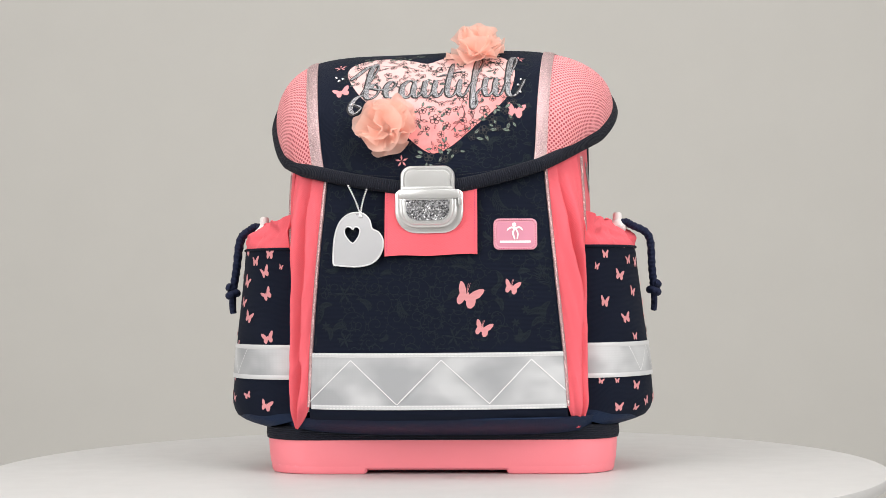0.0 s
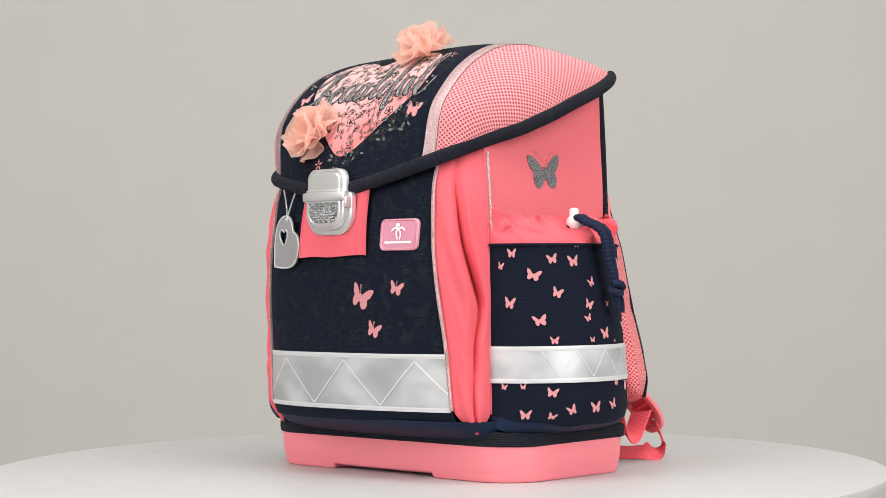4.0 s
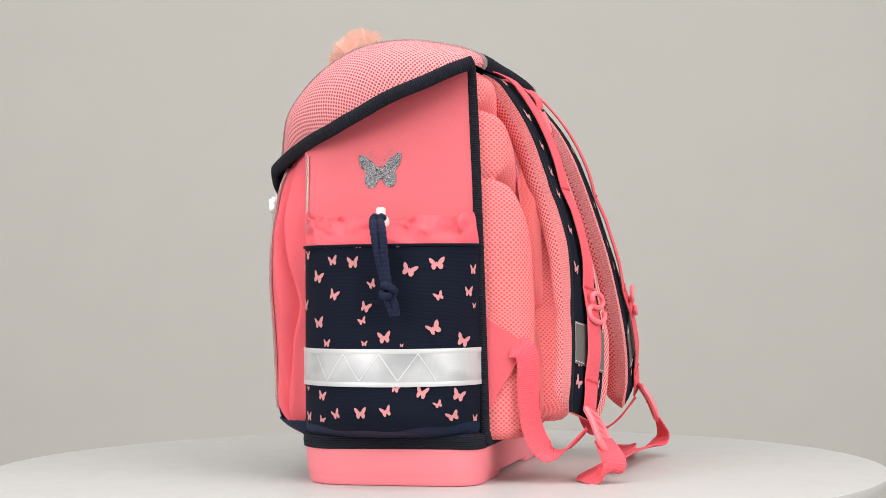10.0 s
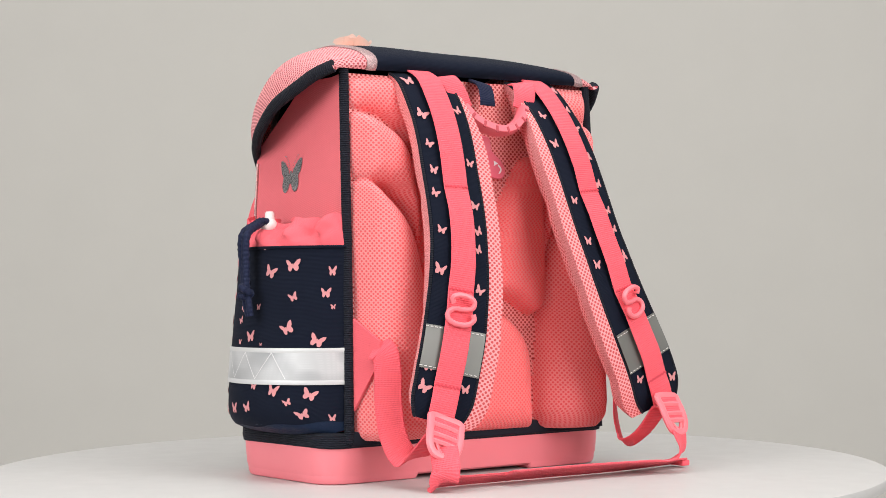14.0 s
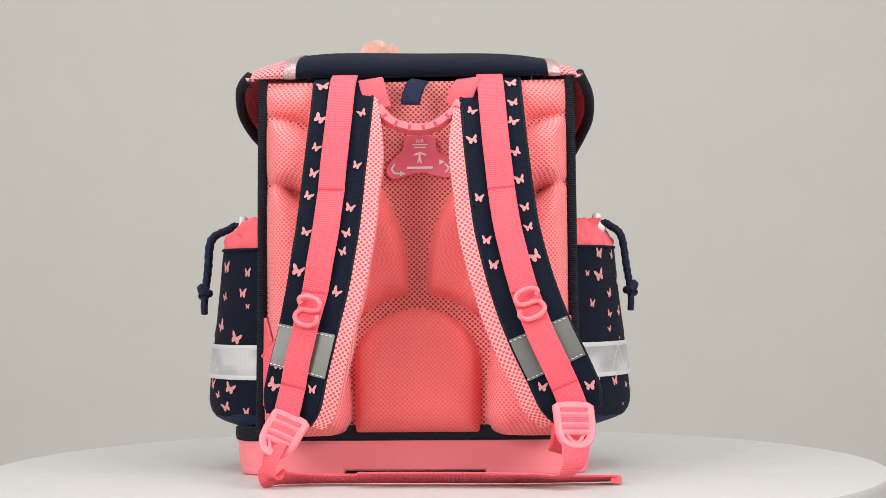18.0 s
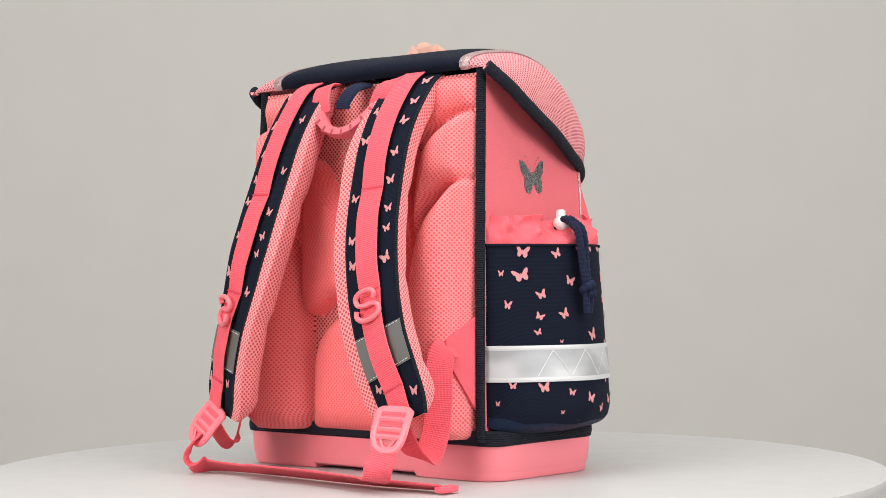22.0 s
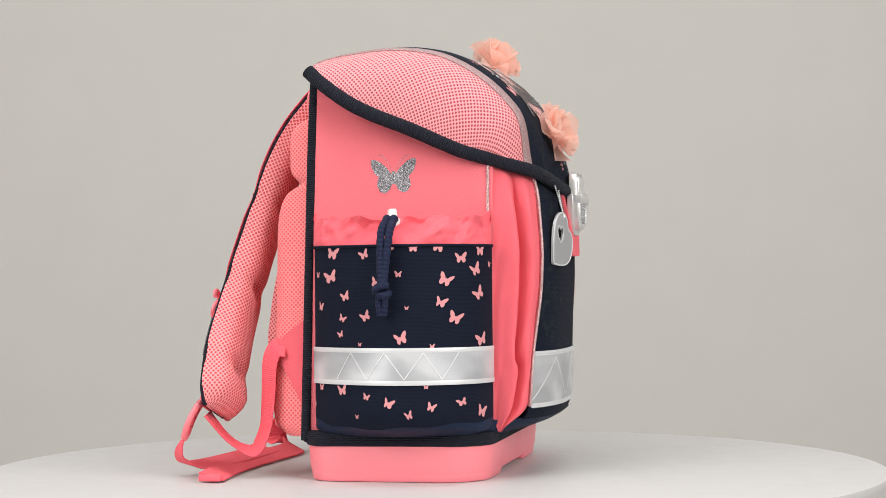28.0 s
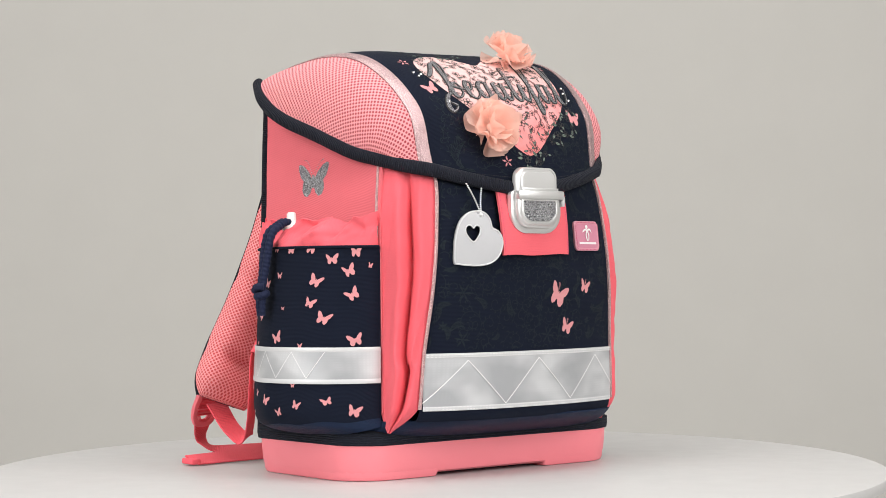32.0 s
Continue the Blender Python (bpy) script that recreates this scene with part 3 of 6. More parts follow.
def build_back():
    NX, NZ = 162, 184
    xs, zs = np.linspace(-0.1205, 0.1205, NX), np.linspace(0.033, 0.314, NZ)
    Y, ID = np.zeros((NX, NZ)), np.zeros((NX, NZ), int)
    for i, x in enumerate(xs):
        for j, z in enumerate(zs):
            y, k = 0.0, 0
            for n, (_, f, high, soft) in enumerate(PADS):
                d = f(x, z)
                if d > 0:
                    t = min(d / soft, 1.0)
                    b = high * math.sqrt(max(1 - (1 - t) ** 2, 0)) * 0.9
                    if b > y:
                        y, k = b, n + 1
            y *= math.sqrt(min(1.0, max(0.0, (0.1205 - abs(x)) / 0.009)))
            Y[i, j], ID[i, j] = back_base(z) + y, k
    for _ in range(2):
        Z = Y.copy()
        Z[1:-1, 1:-1] = (Y[1:-1, 1:-1] * 4 + Y[2:, 1:-1] + Y[:-2, 1:-1] + Y[1:-1, 2:] + Y[1:-1, :-2]) / 8
        Y = Z
    U, V = np.zeros((NX, NZ)), np.zeros((NX, NZ))
    step = np.hypot(np.diff(Y, axis=0), xs[1] - xs[0])
    half = NX // 2
    for i in range(1, half):
        U[i] = U[i - 1] + step[i - 1]
    for i in range(NX - 2, half - 1, -1):
        U[i] = U[i + 1] - step[i]
    V[:, 1:] = np.cumsum(np.hypot(np.diff(Y, axis=1), zs[1] - zs[0]), axis=1)
    V = np.tile(V.mean(axis=0), (NX, 1))
    groups = {}
    for i in range(NX - 1):
        for j in range(NZ - 1):
            groups.setdefault(int(max(ID[i, j], ID[i + 1, j], ID[i, j + 1], ID[i + 1, j + 1])), []).append((i, j))
    back = None
    for k in sorted(groups):
        seen, verts, uvs, faces = {}, [], [], []
        for i, j in groups[k]:
            f = []
            for a, b in ((i, j), (i, j + 1), (i + 1, j + 1), (i + 1, j)):
                if (a, b) not in seen:
                    seen[a, b] = len(verts)
                    verts.append((xs[a], Y[a, b], zs[b]))
                    uvs.append((U[a, b], V[a, b]) if k and PADS[k - 1][0] != "lumbar_pad" else (xs[a], zs[b]))
                f.append(seen[a, b])
            faces.append(tuple(f))
        if k == 0:
            back = link_mesh("back_panel", verts, faces, M_MESH_DEEP, bag, "coral air-mesh back with a channel between the pads", uvs)
        else:
            link_mesh(PADS[k - 1][0], verts, faces, M_MESH_BACK if PADS[k - 1][0] in ("lumbar_pad", "upper_pad") else M_MESH_SIDE, back, "padded coral air mesh", uvs)
    return back


back_panel = build_back()
for side in (1, -1):
    pts = spline([(side * 0.1225, 0.0655, 0.317), (side * 0.1235, 0.068, 0.26), (side * 0.124, 0.0705, 0.18), (side * 0.125, 0.073, 0.09), (side * 0.126, 0.0745, 0.031)], 10)
    sweep("back_piping", pts, [(1, 0, 0)] * len(pts), round_section(0.0038, 10, 1.0), M_BIND, bag, "thick navy woven piping")
part("back_hem", box_bm(-0.124, 0.126, 0.0715, 0.0775, 0.0290, 0.0400, 0.002), M_BIND, bag, "navy binding below the back pads")

# ---- shoulder straps ----
STRAP = {1: [(0.0560, 0.066, 0.316), (0.0562, 0.0810, 0.307), (0.0570, 0.0975, 0.284), (0.0585, 0.1085, 0.262), (0.0603, 0.1165, 0.240), (0.0620, 0.1245, 0.218), (0.0641, 0.1315, 0.196), (0.0672, 0.1370, 0.175), (0.0706, 0.1408, 0.153),
             (0.0750, 0.1435, 0.132), (0.0797, 0.1455, 0.111), (0.0850, 0.1460, 0.090), (0.0897, 0.1452, 0.069), (0.0940, 0.1420, 0.050)],
         -1: [(-0.0590, 0.066, 0.316), (-0.0600, 0.0800, 0.306), (-0.0620, 0.0990, 0.284), (-0.0640, 0.1120, 0.262), (-0.0664, 0.1210, 0.240), (-0.0690, 0.1285, 0.218), (-0.0722, 0.1352, 0.196), (-0.0770, 0.1410, 0.175), (-0.0830, 0.1460, 0.153),
              (-0.0900, 0.1500, 0.132), (-0.0985, 0.1530, 0.111), (-0.1085, 0.1540, 0.090), (-0.1178, 0.1530, 0.069), (-0.1240, 0.1500, 0.053)]}
strap_frames = {}


def strap_curve(side):
    pts = spline(STRAP[side], 10)
    n = len(pts)
    sides, normals, run = [], [], [0.0]
    for i in range(n):
        T = unit(pts[min(i + 1, n - 1)] - pts[max(i - 1, 0)])
        k = min(max((0.180 - pts[i][2]) / 0.065, 0.0), 1.0)
        S = unit(np.array((1.0, -((0.10 + 0.22 * k) if side > 0 else -0.07 * (1 - k)) * min(1.0, i / n * 8.0), 0.0)))
        S = unit(S - T * S.dot(T))
        sides.append(S)
        normals.append(np.cross(S, T))
        if i:
            run.append(run[-1] + float(np.linalg.norm(pts[i] - pts[i - 1])))
    return pts, sides, normals, run


def strap_down(side, z):
    """Length along the strap from its top to a height."""
    pts, _, _, run = strap_frames[side]
    return float(np.interp(-z, [-p[2] for p in pts], run))


def strap_at(side):
    pts, sides, normals, run = strap_frames[side]

    def at(a, b, h=0.0):
        """a: across; b: metres down from the top of the strap."""
        i = min(max(int(np.searchsorted(run, b)) - 1, 0), len(run) - 2)
        k = min(max((b - run[i]) / (run[i + 1] - run[i]), 0.0), 1.0)
        P = pts[i] + (pts[i + 1] - pts[i]) * k
        S = unit(sides[i] + (sides[i + 1] - sides[i]) * k)
        N = unit(normals[i] + (normals[i + 1] - normals[i]) * k)
        return tuple(P + S * a + N * (0.0012 + h))
    return at


def pad_section(w, t, m=20):
    pts = []
    for k in range(m):
        a = 2 * math.pi * k / m
        c, s = math.cos(a), math.sin(a)
        x = w / 2 * math.copysign(abs(c) ** 0.55, c)
        y = (t if s < 0 else 0.0008) * math.copysign(abs(s) ** 0.7, s)
        pts.append((x, y))
    return pts


def build_strap(side):
    pts, sides, normals, run = strap_frames[side] = strap_curve(side)
    n, L = len(pts), run[-1]
    taper = [1.0 - 0.25 * max(0.0, (r / L - 0.93) / 0.07) ** 2 for r in run]
    seams = [strap_down(side, z) for z in ((0.222, 0.128) if side > 0 else (0.222, 0.155, 0.088))]
    verts, uvs, faces, m = [], [], [], 24
    nominal = pad_section(0.0600, 0.0235, m)
    around = np.concatenate([[0], np.cumsum([math.dist(nominal[i], nominal[(i + 1) % m]) for i in range(m)])])
    for i, r in enumerate(run):
        pinch = sum(math.exp(-((r - q) / 0.0075) ** 2) for q in seams)
        end = min(1.0, (L - r) / 0.018)
        end = math.sqrt(max(0.05, 1 - (1 - end) ** 2))
        thick = 0.0215 * end * (1.0 - 0.10 * pinch) * min(1.0, 0.55 + r / 0.05)
        grow = min(1.0, r / 0.09)
        grow *= grow * (3 - 2 * grow)
        ring = pad_section((0.0500 + 0.0120 * grow) * taper[i] * (1.0 - 0.02 * pinch), thick, m)
        for j, (x, y) in enumerate(ring):
            dimple = 0.0065 * pinch * math.exp(-(x / 0.013) ** 4) if y < -0.3 * thick else 0.0
            verts.append(pts[i] + sides[i] * (x - side * 0.0060 * grow) + normals[i] * (y + dimple))
            uvs.append((around[j], r))
    for i in range(n - 1):
        for j in range(m):
            faces.append((i * m + j, i * m + (j + 1) % m, (i + 1) * m + (j + 1) % m, (i + 1) * m + j))
    faces += [tuple(range(m))[::-1], tuple((n - 1) * m + j for j in range(m))]
    pad = link_mesh("shoulder_strap", verts, faces, M_MESH_PALE, bag, "padded shoulder strap with coral mesh lining", uvs)
    top = [(-0.0236, -0.0012), (-0.0225, 0.0004), (-0.0120, 0.0012), (0.0, 0.0012), (0.0120, 0.0012), (0.0225, 0.0004), (0.0236, -0.0012)]
    face = [(x, y) for x, y in reversed(top)] + [(x * 0.97, y - 0.0016) for x, y in top]
    cover = sweep("strap_cover", [p + nn * 0.0007 for p, nn in zip(pts, normals)], sides, face, M_NAVY, pad, "navy strap face with pink butterflies", scale=taper)
    for e in (-1, 1):
        edge = [p + S * e * 0.0238 * k + nn * 0.0002 for p, S, nn, k in zip(pts, sides, normals, taper)]
        sweep("edge_tape", edge, sides, round_section(0.0014, 6), M_BIND, pad)
    at = strap_at(side)
    # grey reflective bands beside the webbing
    lo = strap_down(side, 0.118)
    hi = lo + 0.033
    M = M_REFLECT_GREY
    surface("reflector_band", lambda u, v: at(-0.0235 + 0.047 * u, lo + (hi - lo) * v, 0.0016), 8, 10, M, pad, "dull grey reflective band", 0.0006)
    for q in (lo + 0.0015, hi - 0.0015):
        for k in range(13):
            a = -0.0215 + 0.0036 * k
            dash = [at(a, q, 0.0021), at(a + 0.0022, q, 0.0021)]
            if abs(a) > 0.0105:
                sweep("stitch", dash, [(0, 0, 1)] * 2, round_section(0.0003, 4), M_THREAD, pad)
    # webbing down the middle, sewn down at bar tacks
    wb = np.linspace(0.0, L - 0.004, 80)
    tacks = (0.0, strap_down(side, 0.2235), strap_down(side, 0.146), strap_down(side, 0.076))
    wpts, wsides = [], []
    for b in wb:
        lift = 0.0030 + 0.0022 * min(1.0, min(abs(b - q) for q in tacks) / 0.02)
        wpts.append(np.array(at(0.0, b, lift)))
        wsides.append(sides[min(int(np.searchsorted(run, b)), n - 1)])
    sweep("webbing", wpts, wsides, flat_section(0.021, 0.0016), M_WEB, pad, "coral webbing sewn along the strap")
    for q in tacks[1:]:
        surface("bar_tack", lambda u, v: at(-0.0100 + 0.020 * u, q - 0.0009 + 0.0006 * math.sin(40 * u) + 0.0016 * v, 0.0047 - 0.0003 * abs(2 * v - 1)), 24, 3, M_TACK, pad, "stitched bar tack", 0.0006)
    return pad


M_REFLECT_GREY = plain("grey_reflector", (0.17, 0.17, 0.16), 0.45, 0.3, 1200.0, 0.05, 0.04)
M_TACK = plain("deep_coral_thread", (0.66, 0.055, 0.085), 0.8)
M_THREAD = plain("white_thread", (0.75, 0.74, 0.72), 0.8)
shoulder = {side: build_strap(side) for side in (1, -1)}

# ---- shared small shapes ----
BUTTERFLY = [(0.025, 0.12), (0.05, 0.05), (0.14, 0.19), (0.30, 0.34), (0.43, 0.40), (0.50, 0.38), (0.49, 0.25), (0.43, 0.09), (0.33, -0.01), (0.36, -0.10), (0.37, -0.22), (0.30, -0.35), (0.19, -0.38), (0.09, -0.30), (0.035, -0.17)]


def butterfly(size, degrees=0.0, near=1.0, far=1.0):
    """Outline; near and far narrow the two wings, as on a butterfly seen aslant."""
    half = [(x * near, y) for x, y in BUTTERFLY] + [(0.0, -0.18)] + [(-x * far, y * (0.9 + 0.1 * far)) for x, y in reversed(BUTTERFLY)]
    c, s = math.cos(radians(degrees)), math.sin(radians(degrees))
    return [((x * c - y * s) * size, (x * s + y * c) * size) for x, y in half]


def ribbon_mesh(paths, at, height, mat, name, parent, label=""):
    """Flat printed lines: paths of (x, y, width), laid on a surface."""
    verts, uvs, faces = [], [], []
    for path in paths:
        base = len(verts)
        n = len(path)
        for i, (x, y, w) in enumerate(path):
            (ax, ay, _), (bx, by, _) = path[max(i - 1, 0)], path[min(i + 1, n - 1)]
            ln = math.hypot(bx - ax, by - ay) or 1.0
            nx, ny = -(by - ay) / ln * w / 2, (bx - ax) / ln * w / 2
            for q in (-1, 1):
                verts.append(at(x + nx * q, y + ny * q, height))
                uvs.append((x + nx * q, y + ny * q))
        for i in range(n - 1):
            a = base + 2 * i
            faces.append((a, a + 1, a + 3, a + 2))
    return link_mesh(name, verts, faces, mat, parent, label, uvs)


def scatter_shape(paths_polys, at, height, mat, name, parent, label=""):
    """Several small filled convex shapes as one printed mesh."""
    verts, uvs, faces = [], [], []
    for poly in paths_polys:
        base = len(verts)
        for x, y in poly:
            verts.append(at(x, y, height))
            uvs.append((x, y))
        faces.append(tuple(range(base, base + len(poly))))
    return link_mesh(name, verts, faces, mat, parent, label, uvs)


def nib(pts, wide, thin, n=6):
    """A pen stroke: broad on the way down, thin on the way up."""
    out = []
    P = spline(pts, n)
    for i, p in enumerate(P):
        a, b = P[max(i - 1, 0)], P[min(i + 1, len(P) - 1)]
        d = unit(np.array(b) - np.array(a))
        k = max(0.0, -d[1]) ** 1.5
        ends = min(1.0, 0.35 + min(i, len(P) - 1 - i) * 0.25)
        out.append((p[0], p[1], (thin + (wide - thin) * k) * ends))
    return out


M_PRINT = woven("pink_print", (0.68, 0.285, 0.300), 0.0010, True, 0.08, 0.8, 0.15, depth=0.03)
n_ = Nodes("silver_reflector")
at_ = n_.place()
xy_ = n_.add("ShaderNodeSeparateXYZ", Vector=at_).outputs
big_ = n_.noise(n_.vec("MULTIPLY", at_, (1.0, 1.0, 1.6)), 24.0, 2.0, 0.4)
grid_ = n_.math("MAXIMUM", n_.math("SINE", n_.math("MULTIPLY", n_.math("ADD", xy_[0], xy_[1]), 2 * math.pi / 0.0019)), n_.math("SINE", n_.math("MULTIPLY", xy_[2], 2 * math.pi / 0.0019)))
c_ = n_.ramp(big_, [(0.36, (0.37, 0.378, 0.396)), (0.50, (0.46, 0.468, 0.485)), (0.62, (0.59, 0.598, 0.612))])
c_ = n_.mix(n_.math("MULTIPLY_ADD", grid_, 0.05, 0.05), c_, (0.25, 0.255, 0.27))
n_.bump(n_.noise(at_, 35.0, 2.0), 0.10, 0.002)
M_REFLECT = n_.set(c_, 0.38, 0.15, 0.0, 0.5)
M_REFLECT_EDGE = plain("white_reflector_edge", (0.60, 0.605, 0.615), 0.4, 0.1, 1500.0, 0.05, 0.04)
M_LINE = plain("white_weld_line", (0.80, 0.80, 0.80), 0.35)
M_STEEL = plain("satin_silver_metal", (0.76, 0.76, 0.76), 0.33, 0.72, 1500.0, 0.03, 0.04)
M_CRYSTAL = glitter("crystal_insert", (0.05, 0.05, 0.055), (0.60, 0.60, 0.62), 900.0)
M_SILVER_GLITTER = glitter("silver_glitter", (0.05, 0.05, 0.055), (0.52, 0.52, 0.55), 2400.0)
M_BADGE = plain("pink_badge_rubber", (0.60, 0.225, 0.315), 0.45, 0.0, 900.0, 0.08, 0.05)
M_BADGE_RIM = plain("pink_badge_rim", (0.68, 0.30, 0.375), 0.4)
M_STITCH_PINK = plain("magenta_stitch", (0.55, 0.05, 0.16), 0.8)
M_WHITE = plain("white_emblem", (0.85, 0.82, 0.82), 0.5)
M_TAG = plain("silver_vinyl_tag", (0.41, 0.41, 0.425), 0.30, 0.40, 1600.0, 0.04, 0.10)

# ---- tone-on-tone scroll print ----
M_SCROLL = woven("tonal_scroll_print", (0.0155, 0.0215, 0.0285), 0.0010, True, 0.15, sheen=0.02, spec=0.1)


def scroll_paths(rng, x0, x1, y0, y1, step, width):
    """Curling tendrils, fern fronds and small blooms filling a field."""
    out = []
    y = y0
    row = 0
    while y < y1:
        x = x0 + (step / 2 if row % 2 else 0)
        while x < x1:
            cx, cy = x + rng.uniform(-0.25, 0.25) * step, y + rng.uniform(-0.25, 0.25) * step
            turn, hand, r = rng.uniform(0, 6.28), rng.choice((-1, 1)), step * rng.uniform(0.38, 0.62)
            kind = rng.random()
            if kind < 0.5:
                path = []
                for k in range(26):
                    t = k / 25
                    a = turn + hand * t * 8.5
                    q = r * (1 - 0.86 * t)
                    path.append((cx + q * math.cos(a), cy + q * math.sin(a), width * (0.6 + 0.8 * t)))
                out.append(path)
                for k in range(1, 14, 2):
                    px_, py_, _ = path[k]
                    a = turn + hand * k / 25 * 8.5
                    out.append([(px_, py_, width), (px_ + r * 0.16 * math.cos(a + hand * 0.5), py_ + r * 0.16 * math.sin(a + hand * 0.5), width * 1.9), (px_ + r * 0.32 * math.cos(a + hand * 0.8), py_ + r * 0.32 * math.sin(a + hand * 0.8), width * 0.3)])
            elif kind < 0.86:
                stem = []
                for k in range(12):
                    t = k / 11
                    a = turn + hand * 0.9 * t
                    stem.append((cx + r * 1.5 * (t - 0.5) * math.cos(a), cy + r * 1.5 * (t - 0.5) * math.sin(a), width * 0.8))
                out.append(stem)
                for k in range(1, 11):
                    px_, py_, _ = stem[k]
                    a = turn + hand * 0.9 * k / 11
                    ln = r * 0.55 * math.sin(math.pi * (k + 1) / 13)
                    for q in (-1, 1):
                        b = a + q * 0.85
                        out.append([(px_, py_, width * 0.5), (px_ + ln * 0.5 * math.cos(b), py_ + ln * 0.5 * math.sin(b), width * 1.8), (px_ + ln * math.cos(b - q * 0.25), py_ + ln * math.sin(b - q * 0.25), width * 0.3)])
            else:
                for k in range(6):
                    a = turn + k * 1.047
                    out.append([(cx, cy, width * 0.6), (cx + r * 0.28 * math.cos(a), cy + r * 0.28 * math.sin(a), width * 3.2), (cx + r * 0.5 * math.cos(a), cy + r * 0.5 * math.sin(a), width * 0.4)])
            x += step
        y += step * 0.82
        row += 1
    return out


def clipped(paths, keep):
    """The runs of each path that lie inside."""
    out = []
    for p in paths:
        cur = []
        for q in p:
            if keep(q[0], q[1]):
                cur.append(q)
            else:
                if len(cur) > 1:
                    out.append(cur)
                cur = []
        if len(cur) > 1:
            out.append(cur)
    return out


def in_heart(x, y):
    """Rough extent of the heart print on the flap."""
    return abs(x - 0.001) < 0.066 - max(0.0, 0.100 - y) * 0.85 and y < 0.136


rng = random.Random(17)
field = scroll_paths(rng, -0.098, 0.112, 0.098, 0.244, 0.0150, 0.00050) + scroll_paths(rng, -0.092, 0.112, 0.104, 0.244, 0.0270, 0.00055)
paths = clipped(field, lambda x, z: abs(x - 0.007) < front_half(z) - 0.002 and 0.1005 < z < 0.242)
tagged(ribbon_mesh(paths, front_at, -0.00032, M_SCROLL, "scroll_print", front_panel, "faint tone-on-tone scroll print"), kind="stuff")
field = scroll_paths(rng, -0.080, 0.088, 0.010, 0.160, 0.0150, 0.00050) + scroll_paths(rng, -0.080, 0.088, 0.010, 0.160, 0.0270, 0.00055)
paths = clipped(field, lambda x, y: abs(x - 0.004) < 0.0785 and 0.0105 < y < 0.155 and not in_heart(x, y))
tagged(ribbon_mesh(paths, flap_at, -0.00035, M_SCROLL, "scroll_print", flap, "faint tone-on-tone scroll print"), kind="stuff")

# ---- front: reflective band ----
def band(at, a0, a1, z0, z1, peaks, lows, parent, nu, line=0.0007, flip=False):
    strip = surface("reflective_band", lambda u, v: at(a0 + (a1 - a0) * u, z0 + (z1 - z0) * v, 0.0006), nu, 10, M_REFLECT, parent, "silver reflective band with a zigzag", 0.0008, flip=flip)
    for q0, q1 in ((z0, z0 + 0.0035), (z1 - 0.0035, z1)):
        surface("band_edge", lambda u, v: at(a0 + (a1 - a0) * u, q0 + (q1 - q0) * v, 0.0007 + 0.0002 * math.sin(math.pi * v)), nu, 3, M_REFLECT_EDGE, strip, "stitched white edge", 0.0006, flip=flip)
    verts = []
    for p, q in zip(peaks, lows):
        verts += [p, q]
    paths = []
    for (xa, za), (xb, zb) in zip(verts, verts[1:]):
        paths.append([(xa + (xb - xa) * k / 8, za + (zb - za) * k / 8, line) for k in range(9)])
    return strip, paths


strip, paths = band(front_at, -0.0925, 0.1075, 0.0545, 0.0985, [(-0.094, 0.060), (-0.0235, 0.0585), (0.0481, 0.0590)], [(-0.0593, 0.0930), (0.0113, 0.0930), (0.0806, 0.0930)], front_panel, 30)
paths.append([(0.0806 + 0.028 * k / 6, 0.093 - 0.026 * k / 6, 0.0009) for k in range(7)])
ribbon_mesh(paths, front_at, 0.0012, M_LINE, "zigzag", strip, "white zigzag weld line")
paths = []
for z in (0.0556, 0.0574, 0.0957, 0.0974):
    for k in range(70):
        x = -0.091 + 0.00283 * k
        paths.append([(x, z, 0.00035), (x + 0.0017, z, 0.00035)])
tagged(ribbon_mesh(paths, front_at, 0.0017, M_LINE, "stitching", strip, "white stitching"), kind="stuff")

# butterflies on the front
for x, z, size, deg, near, far in ((0.0318, 0.1425, 0.0215, -22, 0.95, 0.75), (0.0660, 0.1488, 0.0125, -15, 0.95, 0.85), (0.0432, 0.1170, 0.0140, -20, 0.95, 0.8)):
    decal("butterfly_print", butterfly(size * 1.08, deg, near, far), lambda a, b, h, x=x, z=z: front_at(x + a, z + b, -0.0001), M_PRINT, front_panel, "printed pink butterfly")
    ribbon_mesh([[(x + 0.3 * size * math.sin(t) * q * 0.5, z + size * (0.1 + 0.35 * t), 0.0003) for t in np.linspace(0, 1, 5)] for q in (1, 0.4)], front_at, 0.0, M_PRINT, "feeler_print", front_panel)

# ---- badge ----
def ring_loop(x0, x1, z0, z1, r, n=5):
    return rounded_loop(x0, x1, z0, z1, r, n)


def plate(name, loop2d, at, steps, mat, parent, label=""):
    """A raised plate: loop in the plane, steps of (inset, height)."""
    cx, cz = sum(p[0] for p in loop2d) / len(loop2d), sum(p[1] for p in loop2d) / len(loop2d)
    loops = []
    for inset, h in steps:
        row = []
        for x, z in loop2d:
            d = math.hypot(x - cx, z - cz)
            row.append(at(x - (x - cx) / d * inset, z - (z - cz) / d * inset, h))
        loops.append(row)
    return loft(name, loops, mat, parent, label)


